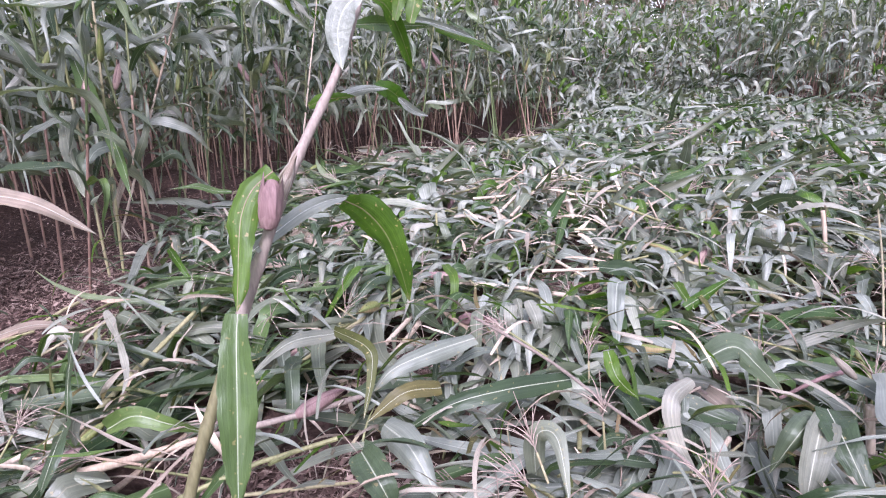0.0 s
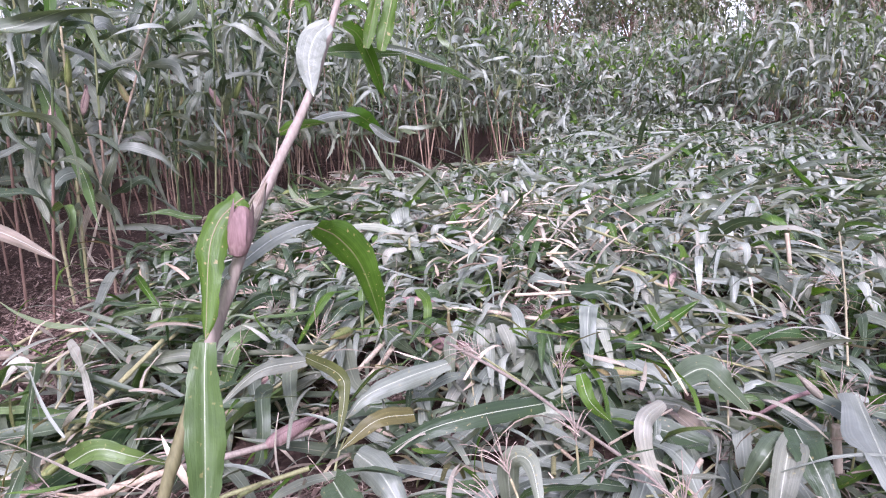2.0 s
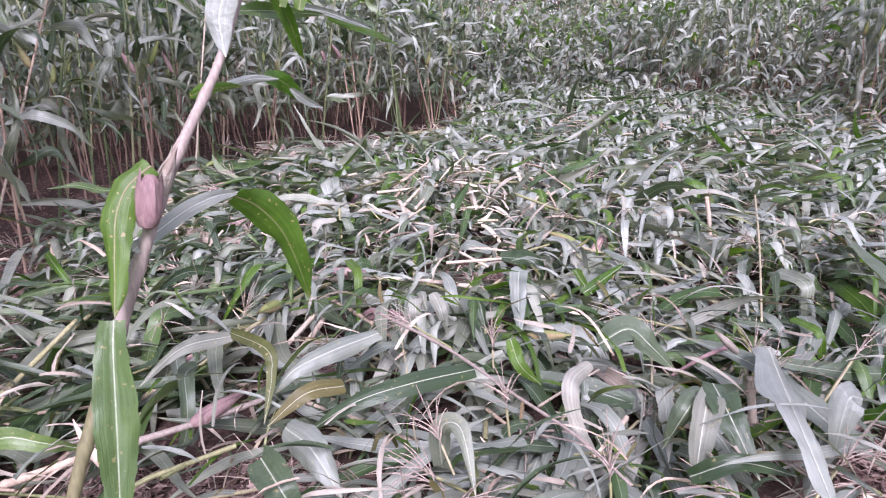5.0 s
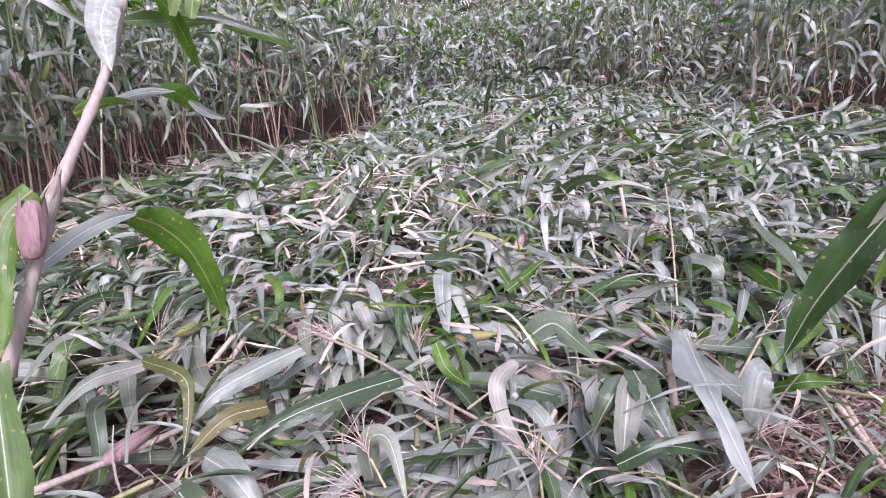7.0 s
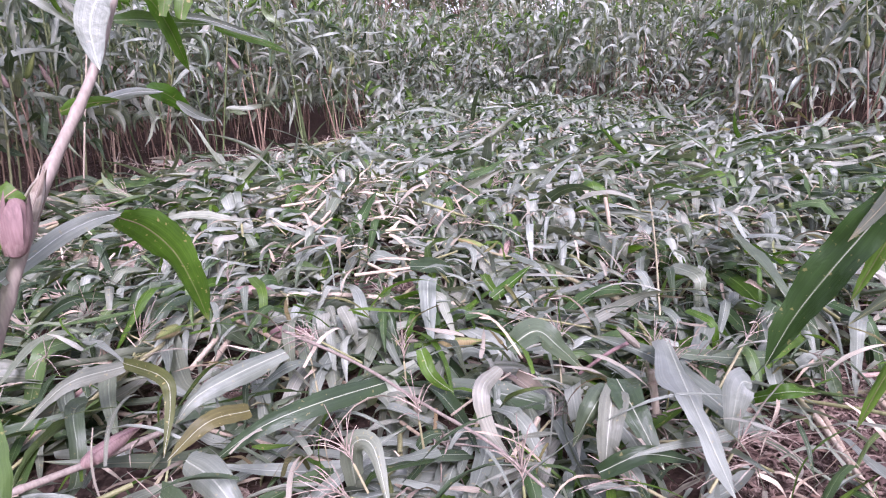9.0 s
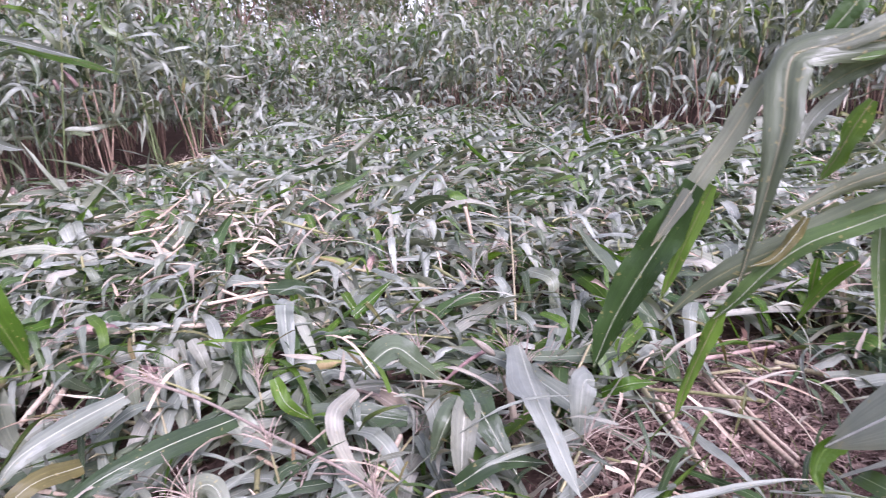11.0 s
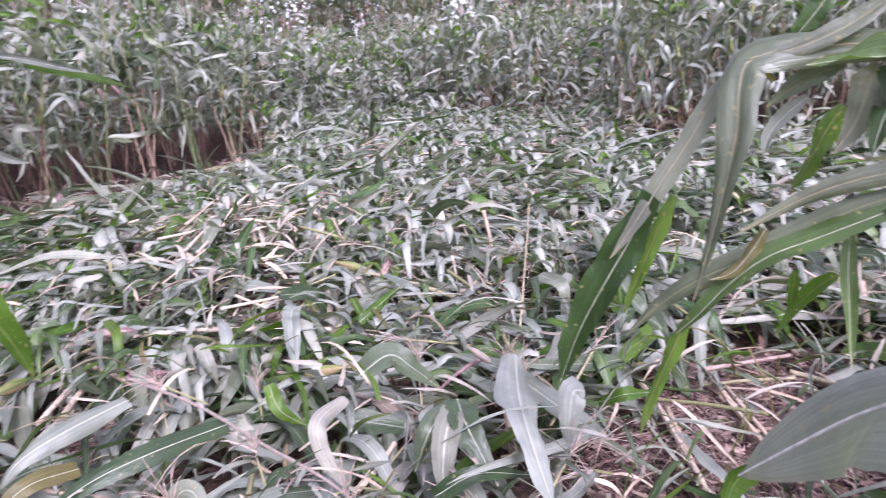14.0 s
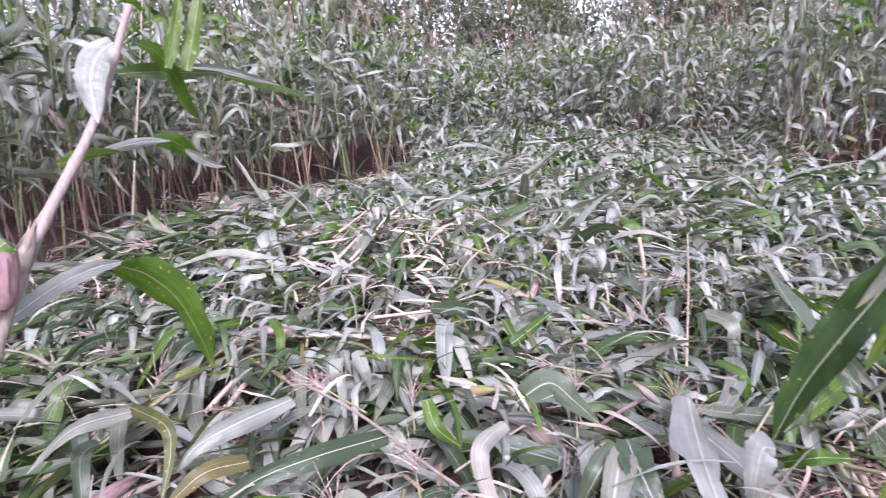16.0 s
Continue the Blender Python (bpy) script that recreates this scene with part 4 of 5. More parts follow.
hero_leaf(leaning, [(-0.016, 2.068, 1.131), (0.009, 2.11, 1.1), (0.033, 2.154, 1.078), (0.06, 2.199, 1.063)], 0.029, ASH_SHEEN, (0.0, 0.0), 4.5)
hero_leaf(leaning, [(-0.254, 1.383, 0.835), (-0.237, 1.481, 0.85), (-0.198, 1.582, 0.877), (-0.156, 1.68, 0.887), (-0.119, 1.772, 0.878)], 0.054, ASH_SHEEN, (0.3, 0.1), 1.5)
hero_leaf(leaning, [(-0.133, 1.75, 0.873), (-0.09, 1.822, 0.824), (-0.046, 1.885, 0.736), (-0.019, 1.937, 0.612), (-0.005, 1.989, 0.487)], 0.129, FRESH, (0.2, 0.0), 3.0)
hero_leaf(leaning, [(-0.206, 1.428, 1.005), (-0.224, 1.41, 0.991), (-0.249, 1.388, 0.964), (-0.265, 1.362, 0.917), (-0.267, 1.331, 0.85), (-0.265, 1.301, 0.784), (-0.263, 1.273, 0.728)], 0.120, FRESH, (0.0, 0.0), 0.9)
hero_leaf(leaning, [(-0.215, 1.171, 0.762), (-0.213, 1.144, 0.712), (-0.208, 1.113, 0.645), (-0.203, 1.08, 0.57), (-0.198, 1.044, 0.487), (-0.193, 1.015, 0.425)], 0.093, LUSH, (0.0, 0.0), 1.8)
(foot, top), (foot_behind, top_behind) = [[(-0.218, 1.388, 0.879), (-0.2, 1.402, 0.989)], [(-0.218, 1.457, 0.92), (-0.164, 1.457, 1.031)]]
ax = Vector(top) - Vector(foot)
shape = ((0.0, 0.35), (0.1, 0.8), (0.25, 1.0), (0.45, 1.06), (0.65, 0.98), (0.82, 0.84), (0.93, 0.66), (1.0, 0.4), (1.02, 0.1))
ear = part("ear", capped(tube([tuple(Vector(foot) + ax * s) for s, _ in shape], [0.0255 * w for _, w in shape], 14), 14), HUSK, leaning, "purplish ear wrapped in its husk")
for k, (an, high) in enumerate(((0.3, 1.12), (1.9, 1.0), (3.6, 1.2), (4.9, 1.05))):
    o = Vector((math.cos(an), math.sin(an), 0)) * 0.0255
    part("husk_leaf", ribbon(smooth_line([tuple(Vector(foot) + ax * s * high + o * w) for s, w in ((0.05, 0.72), (0.3, 1.09), (0.6, 1.1), (0.85, 0.95), (1.0, 0.8))], 10), 0.036, 4, -0.35, side=tuple(ax.cross(o)), seed=k, base_w=0.7, blunt=5, crumple=0.04), HUSK, ear)
ear_on(leaning, foot_behind, top_behind, DRY, 0.13)

edge_plants[1]["facing"] = (0.5, -0.8, 0.3)
hero_leaf(edge_plants[1], [(-0.015, 0.059, 1.381), (0.122, -0.078, 1.214), (0.296, -0.221, 1.007), (0.448, -0.368, 0.797), (0.567, -0.517, 0.591)], 0.097, LUSH, (0.2, 0.2), 3.0)
hero_leaf(edge_plants[1], [(-0.142, 0.058, 1.052), (-0.05, -0.086, 0.874), (0.064, -0.225, 0.706), (0.177, -0.349, 0.593)], 0.101, GREEN, (0.2, 0.2), 3.0)
hero_leaf(edge_plants[1], [(0.021, -0.034, 1.035), (0.007, -0.248, 1.019), (0.039, -0.466, 0.975), (0.112, -0.677, 0.936)], 0.069, GREY_SHEEN, (0.2, 0.2), 3.0)
hero_leaf(edge_plants[1], [(0.715, 0.404, 0.471), (0.63, 0.332, 0.494), (0.531, 0.265, 0.539), (0.399, 0.181, 0.539)], 0.060, LUSH, (0.2, 0.2), 3.0)
hero_leaf(edge_plants[1], [(0.184, 0.23, 0.795), (0.09, 0.157, 0.57), (0.05, 0.105, 0.395), (0.157, 0.063, 0.207)], 0.051, DRY, (0.2, 0.2), 3.0)

right_plant = thing("maize_plant", "standing maize plant with long drooping leaves and yellow-green ears", "maize plant")
right_plant["facing"] = (-0.8, -0.6, 0.25)
line = smooth_line([(2.612, 1.103, -0.061), (1.971, 0.798, 0.576), (1.723, 0.727, 1), (1.608, 0.68, 1.153), (1.484, 0.636, 1.366)], 30)
part("stalk", stalk_piece(line, 0.0125, 0.009, 12, 0.17), CANE_GREEN, right_plant)
hero_leaf(right_plant, [(1.495, 0.707, 1.266), (1.459, 0.735, 1.235), (1.411, 0.771, 1.211), (1.359, 0.813, 1.199)], 0.040, DUSKY, (0.3, 0.3), 4.5)
hero_leaf(right_plant, [(1.557, 0.587, 1.171), (1.511, 0.636, 1.182), (1.474, 0.681, 1.189), (1.44, 0.722, 1.189), (1.411, 0.759, 1.185)], 0.054, LUSH, (0.4, 0.3), 3.0)
hero_leaf(right_plant, [(1.538, 0.637, 1.19), (1.502, 0.684, 1.205), (1.454, 0.745, 1.209), (1.392, 0.788, 1.208), (1.359, 0.813, 1.195), (1.342, 0.809, 1.158), (1.329, 0.797, 1.099), (1.312, 0.795, 1.03), (1.292, 0.8, 0.94), (1.265, 0.806, 0.842)], 0.085, DUSKY, (0.0, 0.0), 2.0)
hero_leaf(right_plant, [(1.542, 0.655, 1.177), (1.507, 0.679, 1.162), (1.482, 0.688, 1.114), (1.465, 0.69, 1.054)], 0.060, LUSH, (0.0, 0.0), 3.0)
hero_leaf(right_plant, [(1.552, 0.634, 1.166), (1.524, 0.627, 1.112), (1.519, 0.608, 1.055), (1.528, 0.589, 1.023)], 0.055, DUSKY, (0.0, 0.0), 3.0)
hero_leaf(right_plant, [(1.565, 0.601, 1.157), (1.55, 0.612, 1.118), (1.519, 0.631, 1.079), (1.499, 0.652, 1.063)], 0.050, LUSH, (0.3, 0.3), 3.0)
hero_leaf(right_plant, [(1.368, 0.831, 1.195), (1.341, 0.854, 1.15), (1.304, 0.874, 1.079), (1.268, 0.895, 1.015), (1.229, 0.916, 0.944), (1.2, 0.937, 0.89)], 0.044, DUSKY, (0.4, 0.5), 4.5)
hero_leaf(right_plant, [(1.256, 0.896, 0.998), (1.235, 0.933, 0.915), (1.206, 0.972, 0.827), (1.177, 1.01, 0.732), (1.153, 1.041, 0.626)], 0.089, LUSH, (0.3, 0.2), 2.0)
hero_leaf(right_plant, [(1.308, 0.913, 0.988), (1.282, 0.927, 0.918), (1.258, 0.94, 0.846), (1.235, 0.953, 0.776)], 0.035, FRESH, (0.3, 0.3), 4.5)
hero_leaf(right_plant, [(1.52, 0.612, 1.045), (1.493, 0.663, 1.035), (1.46, 0.715, 1.017), (1.42, 0.767, 0.986), (1.359, 0.822, 0.932)], 0.041, DUSKY, (0.3, 0.1), 2.5)
hero_leaf(right_plant, [(1.529, 0.609, 1.014), (1.497, 0.663, 1.001), (1.462, 0.714, 0.973), (1.43, 0.761, 0.937), (1.374, 0.816, 0.89), (1.323, 0.87, 0.847), (1.284, 0.916, 0.797), (1.243, 0.958, 0.731)], 0.063, DUSKY, (0.3, 0.1), 2.0)
hero_leaf(right_plant, [(1.505, 0.64, 0.999), (1.455, 0.688, 0.964), (1.419, 0.73, 0.935), (1.375, 0.775, 0.903), (1.338, 0.812, 0.855), (1.305, 0.844, 0.797), (1.287, 0.874, 0.758)], 0.045, LUSH, (0.3, 0.2), 2.5)
hero_leaf(right_plant, [(1.298, 0.864, 0.782), (1.279, 0.88, 0.716), (1.258, 0.895, 0.643), (1.235, 0.906, 0.555)], 0.033, FRESH, (0.2, 0.2), 4.5)
hero_leaf(right_plant, [(1.369, 0.775, 0.948), (1.355, 0.787, 0.912), (1.334, 0.802, 0.878), (1.311, 0.825, 0.863)], 0.024, RUST, (0.0, 0.0), 4.5)
hero_leaf(right_plant, [(1.57, 0.83, 1.113), (1.551, 0.845, 1.069), (1.53, 0.858, 1.015), (1.514, 0.873, 0.974)], 0.047, FRESH, (0.1, 0.1), 4.5)
hero_leaf(right_plant, [(1.494, 0.715, 1.179), (1.488, 0.723, 1.147), (1.477, 0.729, 1.1), (1.454, 0.742, 1.055)], 0.050, DUSKY, (0.1, 0.2), 4.5)
hero_leaf(right_plant, [(1.484, 0.697, 1.179), (1.505, 0.671, 1.133), (1.526, 0.644, 1.082), (1.539, 0.619, 1.027)], 0.062, LUSH, (0.2, 0.2), 3.0)
hero_leaf(right_plant, [(1.475, 0.748, 1.181), (1.449, 0.774, 1.17), (1.424, 0.796, 1.151), (1.4, 0.816, 1.126)], 0.038, DUSKY, (0.3, 0.3), 4.5)
hero_leaf(right_plant, [(1.454, 0.792, 1.137), (1.431, 0.811, 1.111), (1.418, 0.825, 1.084), (1.413, 0.832, 1.049)], 0.028, ASH_SHEEN, (0.3, 0.2), 4.5)
hero_leaf(right_plant, [(1.489, 0.655, 1.167), (1.526, 0.624, 1.128), (1.552, 0.593, 1.073), (1.572, 0.566, 1.019)], 0.046, LUSH, (0.2, 0.2), 4.5)
hero_leaf(right_plant, [(1.521, 0.759, 0.922), (1.517, 0.753, 0.858), (1.516, 0.743, 0.788), (1.512, 0.729, 0.702)], 0.028, LUSH, (0.0, 0.0), 4.5)
hero_leaf(right_plant, [(1.596, 0.839, 0.817), (1.584, 0.873, 0.782), (1.573, 0.903, 0.735), (1.555, 0.931, 0.673)], 0.032, FRESH, (0.2, 0.2), 4.5)
hero_leaf(right_plant, [(1.473, 0.664, 0.987), (1.505, 0.645, 0.954), (1.527, 0.628, 0.912), (1.53, 0.612, 0.841)], 0.041, DUSKY, (0.3, 0.3), 4.5)
hero_leaf(right_plant, [(1.508, 0.617, 1.005), (1.531, 0.587, 0.985), (1.555, 0.559, 0.972)], 0.033, LUSH, (0.3, 0.3), 4.5)
hero_leaf(right_plant, [(1.544, 0.842, 1.293), (1.532, 0.858, 1.263), (1.518, 0.875, 1.233), (1.515, 0.889, 1.21)], 0.045, LUSH, (0.0, 0.0), 4.5)
hero_leaf(right_plant, [(1.509, 0.693, 1.244), (1.527, 0.675, 1.218), (1.528, 0.664, 1.185), (1.516, 0.663, 1.161)], 0.034, RUST, (0.0, 0.0), 4.5)
hero_leaf(right_plant, [(1.574, 0.907, 0.812), (1.58, 0.917, 0.76), (1.586, 0.926, 0.707)], 0.021, FRESH, (0.0, 0.0), 4.5)
for a, b in [[(1.539, 0.671, 1.185), (1.502, 0.684, 1.326)], [(1.559, 0.642, 1.194), (1.532, 0.646, 1.325)], [(1.557, 0.549, 1.103), (1.55, 0.577, 1.224)]]:
    ear_on(right_plant, a, b, HUSK_GREEN, 0.14)

near_plant = thing("maize_plant", "standing maize plant with one broad grey-green blade", "maize plant")
near_plant["facing"] = (-0.6, -0.3, 0.8)
blade_line = [(0.987, 0.18, 1.076), (0.994, 0.231, 1.036), (1.025, 0.29, 0.986), (1.064, 0.375, 0.911), (1.06, 0.482, 0.794)]
fx, fy, fz = blade_line[0]
part("stalk", stalk_piece([(fx + 0.09, fy - 0.1, -0.03), (fx + 0.06, fy - 0.06, 0.6), (fx + 0.015, fy - 0.01, fz), (fx - 0.02, fy - 0.03, 1.7), (fx, fy - 0.05, 2.3)], 0.0135, 0.007, 10), STALK, near_plant)
# The near blade's light grey stands for its sheen.
part("leaf", ribbon(smooth_line(blade_line, 36), 0.124, 10, 0.12, facing=(-0.55, -0.35, 0.76), wave=0.06, seed=3, base_w=0.5, blunt=4.5, curl=0.12, crumple=0.015), ASH_SHEEN, near_plant)
part("midrib", tube(smooth_line(blade_line, 36), [0.0032 - 0.00006 * i for i in range(36)], 8), RIB_PALE, near_plant, "pale midrib")
tip_line = [(1.07, 0.47, 0.806), (1.059, 0.482, 0.789), (1.049, 0.482, 0.765), (1.048, 0.468, 0.747)]
part("leaf", ribbon(smooth_line(tip_line, 10), 0.028, 4, 0.3, side=toward(tip_line, (-0.6, -0.6, 0.3)), seed=5, base_w=0.8), FRESH, near_plant)

blade([(0.78, 2.61, 0.34), (0.747, 2.52, 0.35), (0.729, 2.42, 0.26), (0.719, 2.31, 0.17)], 0.085, ASH_SHEEN)
blade([(0.327, 2.44, 0.3), (0.324, 2.37, 0.28), (0.327, 2.38, 0.2)], 0.06, PALE)
blade([(0.394, 2.47, 0.31), (0.419, 2.37, 0.28), (0.44, 2.36, 0.18)], 0.06, PALE)
blade([(1.01, 2.51, 0.26), (1.11, 2.56, 0.3), (1.23, 2.66, 0.33)], 0.055, FRESH)
blade([(1.02, 2.7, 0.3), (1.02, 2.56, 0.29), (1.05, 2.51, 0.25)], 0.04, FRESH)
blade([(0.617, 1.88, 0.36), (0.637, 1.82, 0.3), (0.706, 1.84, 0.22)], 0.05, FRESH)
blade([(0.816, 1.69, 0.36), (0.719, 1.51, 0.4), (0.727, 1.48, 0.3), (0.786, 1.47, 0.2)], 0.055, PALE)
blade([(0.884, 1.85, 0.34), (0.998, 1.91, 0.36), (1.07, 1.9, 0.3), (1.16, 1.91, 0.2)], 0.09, GREEN)
blade([(0.2, 2.05, 0.33), (0.06, 1.93, 0.33), (-0.052, 1.87, 0.3), (-0.111, 1.84, 0.24)], 0.08, GREY_SHEEN)
blade([(0.492, 1.75, 0.33), (0.313, 1.63, 0.36), (0.161, 1.58, 0.34), (0.023, 1.59, 0.25)], 0.07, GREEN)
blade([(0.113, 1.75, 0.3), (0.018, 1.66, 0.33), (-0.085, 1.62, 0.26)], 0.058, RUST)
blade([(-0.276, 2.02, 0.36), (-0.41, 1.94, 0.36), (-0.545, 1.91, 0.25)], 0.06, PALE)
blade([(-0.019, 1.54, 0.3), (0.072, 1.39, 0.33), (0.146, 1.31, 0.25)], 0.1, GREY_SHEEN)
blade([(-0.053, 1.41, 0.3), (0.009, 1.3, 0.3), (0.047, 1.29, 0.22)], 0.09, GREEN)
blade([(0.383, 1.5, 0.15), (0.378, 1.44, 0.33), (0.426, 1.39, 0.36), (0.449, 1.28, 0.25)], 0.06, GREEN)
blade([(-0.286, 2.05, 0.36), (-0.127, 1.86, 0.38), (-0.106, 1.81, 0.32), (-0.116, 1.7, 0.22)], 0.045, RUST)
blade([(1.37, 1.76, 0.34), (1.24, 1.45, 0.38), (1.18, 1.25, 0.36), (1.15, 1.08, 0.3)], 0.13, ASH_SHEEN)
blade([(1.42, 1.42, 0.36), (1.38, 1.41, 0.37), (1.36, 1.4, 0.3), (1.36, 1.41, 0.2)], 0.085, ASH_SHEEN)
blade([(1.09, 1.52, 0.37), (1.07, 1.39, 0.36), (1.1, 1.28, 0.25)], 0.085, GREEN)
blade([(1.05, 1.49, 0.37), (0.976, 1.41, 0.36), (0.936, 1.44, 0.24)], 0.075, GREEN)
blade([(1.05, 1.46, 0.37), (0.999, 1.37, 0.33), (0.972, 1.33, 0.22)], 0.075, PALE)
blade([(0.949, 1.31, 0.25), (1.05, 1.28, 0.3), (1.2, 1.3, 0.24)], 0.05, GREEN)
blade([(2.5, 3.17, 0.3), (2.08, 2.35, 0.38), (1.92, 1.93, 0.36), (2.01, 1.88, 0.25)], 0.1, GREEN)
blade([(-1.99, 4.01, 0.22), (-1.74, 3.42, 0.3), (-1.54, 2.91, 0.26), (-1.52, 2.74, 0.14)], 0.08, GREY_SHEEN)
blade([(-0.978, 1.6, 0.26), (-0.885, 1.42, 0.28), (-0.923, 1.36, 0.15)], 0.07, GREEN)
blade([(-1.36, 2.4, 0.3), (-1.13, 2.12, 0.32), (-0.995, 1.94, 0.25), (-0.973, 1.85, 0.2)], 0.05, PALE)
blade([(-1.23, 2.03, 0.36), (-1.03, 1.7, 0.33), (-1.03, 1.66, 0.2)], 0.05, GREEN)
blade([(-0.842, 1.58, 0.25), (-0.744, 1.57, 0.3), (-0.651, 1.58, 0.27), (-0.576, 1.65, 0.2)], 0.06, GREEN)
blade([(-1.09, 1.44, 0.12), (-0.904, 1.41, 0.2), (-0.753, 1.44, 0.18)], 0.055, GREEN)
blade([(-1.51, 3.24, 0.34), (-1.32, 2.97, 0.34), (-1.22, 2.91, 0.24)], 0.045, FRESH)
blade([(-1.6, 2.2, 0.837), (-1.48, 2.2, 0.82), (-1.33, 2.15, 0.793), (-1.12, 2.1, 0.704)], 0.078, DRY)
blade([(-2.04, 2.53, 0.12), (-1.81, 2.55, 0.18), (-1.67, 2.66, 0.12)], 0.05, DRY)
blade([(-1.53, 2.21, 0.2), (-1.49, 2.29, 0.25), (-1.39, 2.21, 0.2)], 0.06, PALE)
blade([(-0.235, 2.87, 0.3), (-0.277, 2.63, 0.34), (-0.382, 2.54, 0.22)], 0.075, GREEN)
blade([(1.57, 1.6, 0.2), (1.61, 1.51, 0.26), (1.77, 1.57, 0.2)], 0.05, FRESH)
blade([(2.66, 1.91, 0.1), (2.53, 1.67, 0.14), (2.52, 1.52, 0.08)], 0.06, GREEN)
blade([(2.06, 0.879, 0.4), (1.98, 0.766, 0.34), (2.04, 0.679, 0.2)], 0.07, GREEN)
cane([(-0.88, 1.484, 0.17), (-0.731, 1.534, 0.19), (-0.585, 1.617, 0.2)], 0.0135, STRAW)
cane([(-0.591, 1.611, 0.2), (-0.465, 1.682, 0.2), (-0.325, 1.764, 0.2), (-0.162, 1.878, 0.2)], 0.0115, PINK_CANE)
cane([(0.199, 2.11, 0.38), (0.417, 1.84, 0.36), (0.578, 1.58, 0.34), (0.706, 1.39, 0.32), (0.792, 1.25, 0.28)], 0.005, PINK_CANE)
cane([(-1.08, 1.72, 0.08), (-1.11, 2.07, 0.14), (-1.09, 2.39, 0.18), (-1.05, 2.82, 0.22)], 0.011, STALK)
cane([(-1.28, 1.59, 0.08), (-1.16, 1.76, 0.1), (-1.02, 1.87, 0.14)], 0.011, STRAW)
cane([(-0.102, 2.84, 0.14), (-0.173, 2.59, 0.12), (-0.24, 2.46, 0.08)], 0.012, STRAW)
cane([(-0.067, 2.73, 0.14), (-0.115, 2.53, 0.12), (-0.174, 2.43, 0.08)], 0.012, STRAW)
cane([(1.97, 2.08, 0.05), (1.85, 1.65, 0.05), (1.67, 1.17, 0.04)], 0.012, STRAW)
cane([(1.88, 1.68, 0.06), (1.7, 1.26, 0.04)], 0.01, STRAW)
cane([(2.15, 1.76, 0.05), (2.03, 1.42, 0.04), (1.97, 1.21, 0.04)], 0.011, STRAW)
cane([(2.2, 1.78, 0.03), (2.07, 1.42, 0.03), (2.02, 1.25, 0.03)], 0.008, STRAW)
cane([(2.12, 1.79, 0.1), (2.5, 1.77, 0.08)], 0.009, HUSK)
cane([(2.44, 1.71, 0.05), (2.56, 1.5, 0.05), (2.83, 1.42, 0.06)], 0.01, STALK)
cane([(1.29, 1.86, 0.3), (1.2, 1.81, 0.3), (1.12, 1.85, 0.22)], 0.007, HUSK)
cane([(1.61, 3.15, 0.2), (1.63, 2.74, 0.2)], 0.01, STALK)
cane([(2.59, 4.18, 0.3), (2, 3, 0.3), (1.56, 2.14, 0.26)], 0.005, STALK)
cane([(0.256, 4.127, 0.3), (0.426, 4.645, 0.36)], 0.011, STRAW)
cane([(0.339, 4.053, 0.3), (0.568, 4.834, 0.36)], 0.01, STRAW)
cane([(0.071, 4.636, 0.3), (0.344, 4.576, 0.33)], 0.011, STRAW)
cane([(-0.447, 5.556, 0.24), (-0.145, 5.506, 0.3)], 0.012, STRAW)
cane([(0.199, 4.421, 0.3), (0.326, 4.991, 0.33)], 0.009, STRAW)
cane([(0.472, 2.885, 0.3), (0.716, 2.813, 0.33)], 0.008, STRAW)
cane([(0.54, 2.944, 0.33), (0.653, 2.795, 0.3)], 0.007, STRAW)
cane([(-0.117, 5.02, 0.26), (0.189, 5.26, 0.3)], 0.009, STALK)
cane([(-1.119, 1.788, 0.1), (-0.96, 2.391, 0.3)], 0.011, STALK)
blade([(0.713, 4.5, 0.367), (0.793, 4.45, 0.32), (0.834, 4.4, 0.251), (0.808, 4.36, 0.17)], 0.045, RUST)
blade([(0.612, 3.9, 0.158), (0.562, 3.82, 0.103), (0.525, 3.75, 0.018)], 0.06, DRY)
stub((0.69, 4.58, 0.05), (0.67, 4.58, 0.35))
stub((0.77, 4.57, 0.05), (0.72, 4.57, 0.33))
stub((2.08, 3.66, 0.05), (2.03, 3.66, 0.38))
stub((-0.49, 2.49, 0.02), (-0.48, 2.49, 0.24))
stub((1.32, 1.7, 0.02), (1.29, 1.7, 0.28))
stub((3.45, 8.06, 0.02), (3.42, 8.06, 0.35))
stub((2.82, 1.7, 0.0), (2.74, 1.7, 0.35))
stub((2.93, 1.86, 0.0), (2.89, 1.86, 0.24))
stub((-0.94, 1.54, 0.0), (-0.92, 1.54, 0.12))
stub((2.49, 0.9, 0.0), (2.36, 0.9, 0.23))
stub((1.62, 3.74, 0.05), (1.59, 3.74, 0.19))
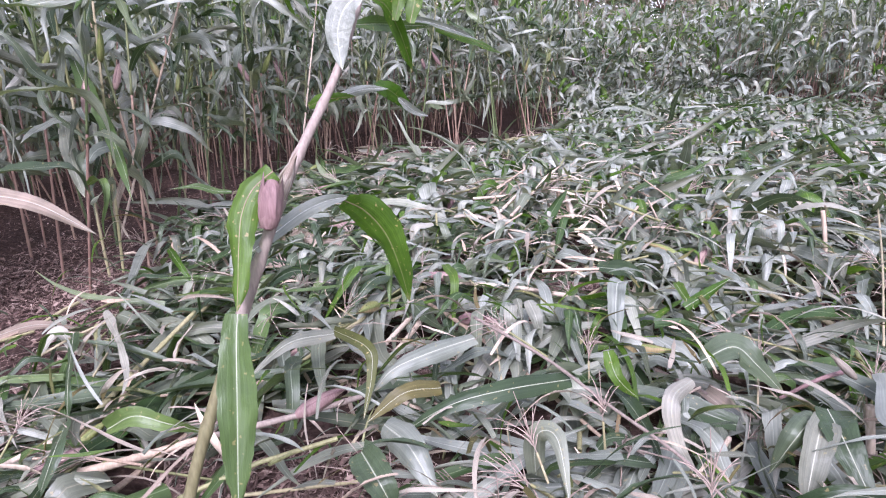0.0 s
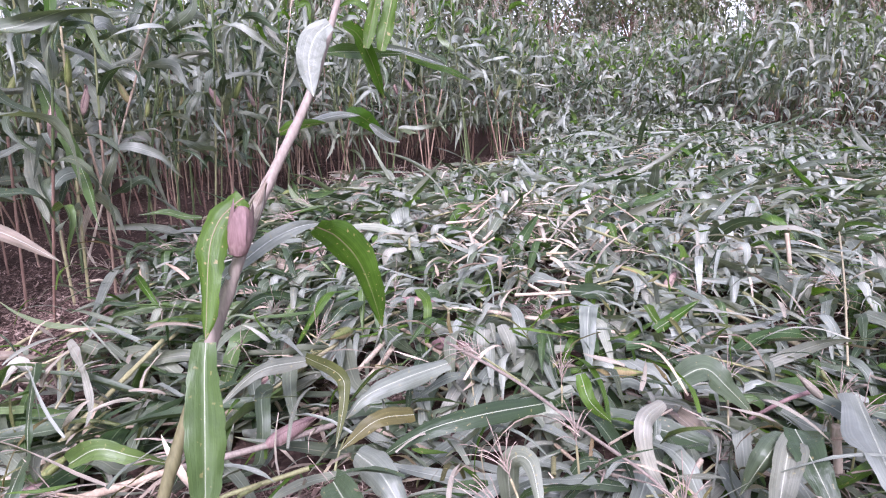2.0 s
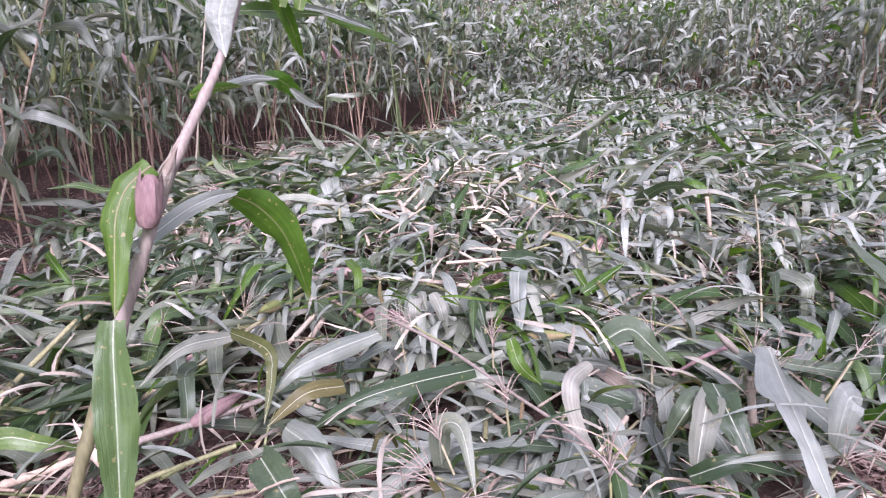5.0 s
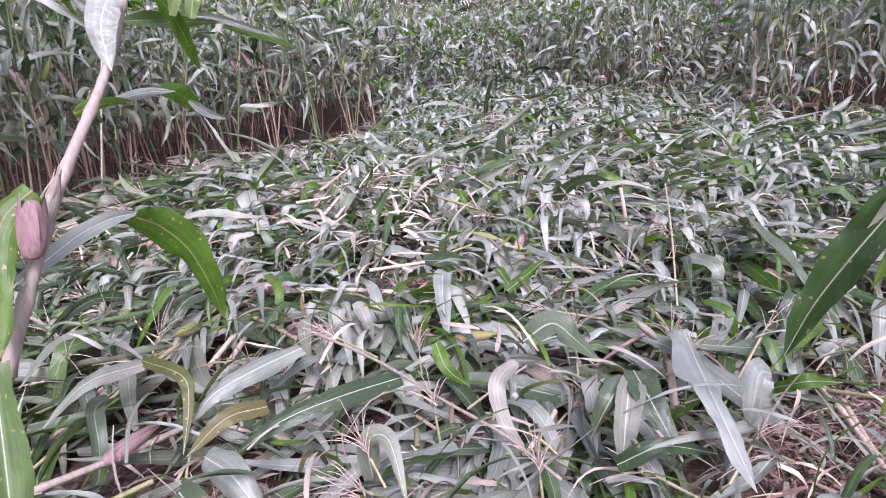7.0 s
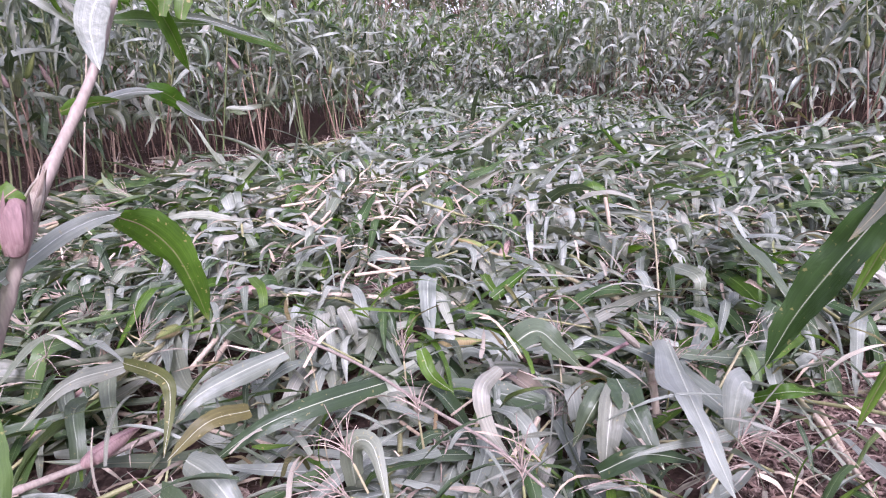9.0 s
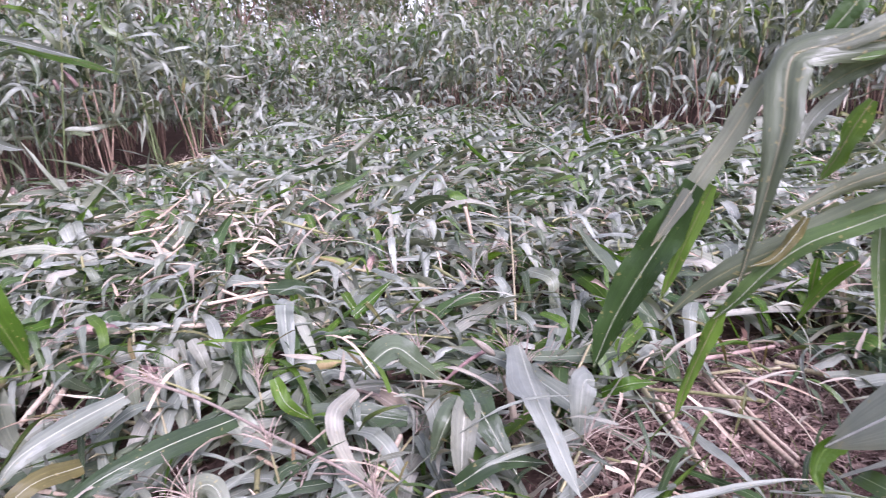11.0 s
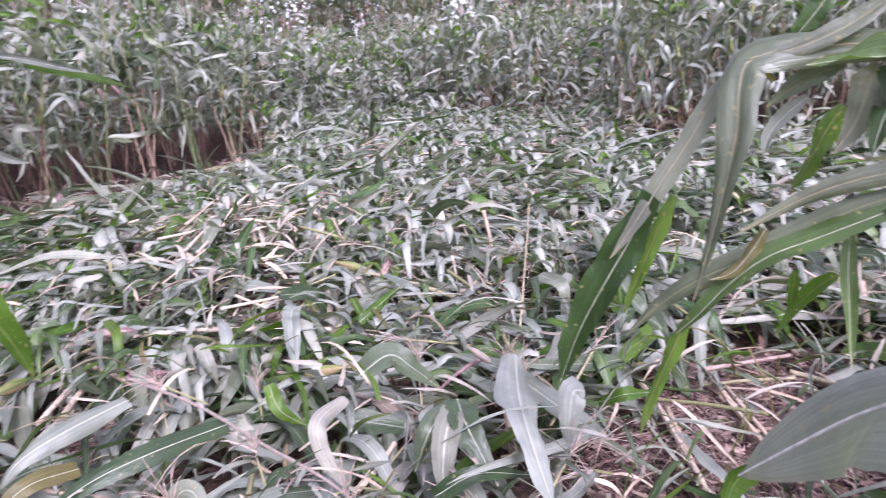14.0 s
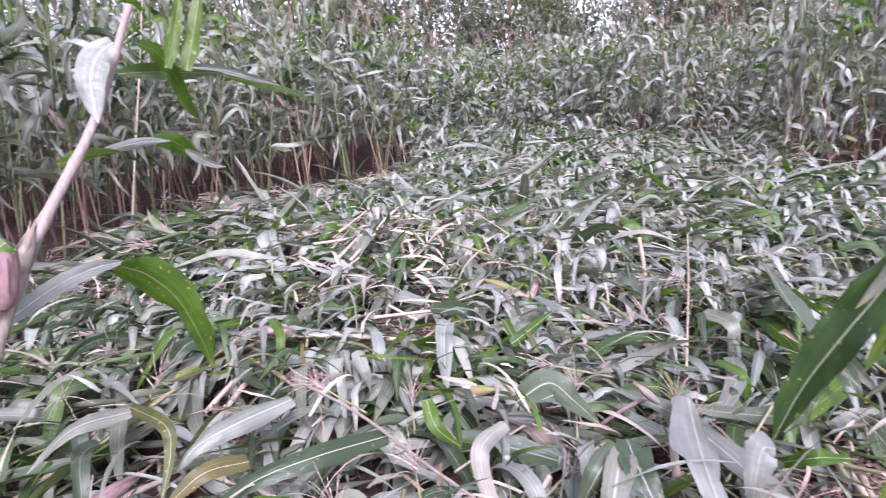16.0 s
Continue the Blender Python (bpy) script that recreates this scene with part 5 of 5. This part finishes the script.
for i, (a, b) in enumerate([ ((0.32, 2.0, 0.37), (0.19, 2.1, 0.42)), ((1.11, 2.0, 0.25), (1.13, 2.08, 0.38)), ((0.58, 2.04, 0.25), (0.58, 2.07, 0.36)), ((0.74, 1.24, 0.3), (0.74, 1.27, 0.4)), ((-1.18, 1.62, 0.2), (-1.14, 1.78, 0.35)), ((0.27, 2.18, 0.25), (0.25, 2.29, 0.36)), ((1.38, 1.74, 0.25), (1.41, 1.77, 0.42)), ((0.38, 1.42, 0.3), (0.35, 1.44, 0.38)), ((0.56, 1.57, 0.3), (0.55, 1.56, 0.4)), ((2.21, 0.81, 0.1), (1.98, 0.98, 0.16)), ((0.59, 2.78, 0.2), (0.58, 2.97, 0.3)), ((1.38, 1.85, 0.25), (1.37, 1.84, 0.38))]):
    ob = thing("maize_tassel", "dry pale pinkish maize tassel sticking out of leaves", "maize tassel", "fallen maize tassels", a)
    ax = Vector(b) - Vector(a)
    pcs = tassel_pieces((0, 0, 0), ax, 0.14, 40 + i, 12, 4, 0.0011)
    part("spike", pcs[0], TASSEL, ob)
    for pc in pcs[1:]:
        part("branch", pc, TASSEL, ob)
    part("stem", tube([tuple(ax * -0.9), (0, 0, 0)], 0.0035, 6), STALK, ob)
for (a, b), mat, label in zip([[(-0.343, 1.75, 0.2), (-0.217, 1.85, 0.24)], [(-1.04, 1.71, 0.12), (-0.983, 1.78, 0.16)], [(1.301, 1.799, 0.31), (1.22, 1.789, 0.39)]], (HUSK, HUSK_GREEN, DRY), ("purple-husked maize ear on a lying cane", "green-husked maize ear on the flattened plants", "dry pale maize husk among flattened leaves")):
    laid_ear(a, b, mat, label)


# ---- trees behind the field ----
def tree(seed):
    q = random.Random(seed)
    ob = thing("tree", "broad leafy tree behind the maize field, its green paled in colour for haze", "tree", "trees behind the field")
    h = q.uniform(10, 15)
    trunk = [tube([(0, 0, -0.2), (q.uniform(-0.3, 0.3), 0, h * 0.3), (q.uniform(-0.5, 0.5), q.uniform(-0.5, 0.5), h * 0.75)], [0.3, 0.22, 0.08], 8)]
    tips = []
    for k in range(14):
        a, z = k * 2.4 + q.uniform(-0.3, 0.3), h * q.uniform(0.12, 0.6)
        e = (math.cos(a) * h * q.uniform(0.18, 0.32), math.sin(a) * h * q.uniform(0.18, 0.32), z + h * q.uniform(0.1, 0.32))
        trunk.append(tube([(0, 0, z), (e[0] * 0.5, e[1] * 0.5, z + (e[2] - z) * 0.65), e], [0.11, 0.07, 0.03], 5))
        tips.append(e)
    part("trunk", trunk, BROWN, ob)
    cards = []
    for k in range(1600):
        c = q.choice(tips + [(0, 0, h * 0.8)])
        p = [c[i] + q.gauss(0, h * (0.085, 0.085, 0.07)[i]) for i in range(3)]
        d = Vector((q.gauss(0, 1), q.gauss(0, 1), q.gauss(-0.2, 0.6))).normalized() * 0.3
        cards.append(ribbon([tuple(p), (p[0] + d.x, p[1] + d.y, p[2] + d.z), (p[0] + 1.8 * d.x, p[1] + 1.8 * d.y, p[2] + 1.7 * d.z - 0.1)], q.uniform(0.3, 0.55), 2, 0.3, seed=k))
    part("crown", cards, HAZED_TREE_LEAF, ob)
    return ob


trees = [tree(60 + i) for i in range(5)]
q = random.Random(77)
for i in range(46):
    x = -44 + i * 2.9 + q.uniform(-1.2, 1.2)
    m = pose(x, 75 + q.uniform(-8, 12), 0, 0, 0, q.uniform(0, 360)) @ Matrix.Diagonal((1, 1, q.uniform(1.05, 1.4), 1))
    if i < 5:
        trees[i].matrix_basis = m
    else:
        copy_thing(trees[i % 5], m)
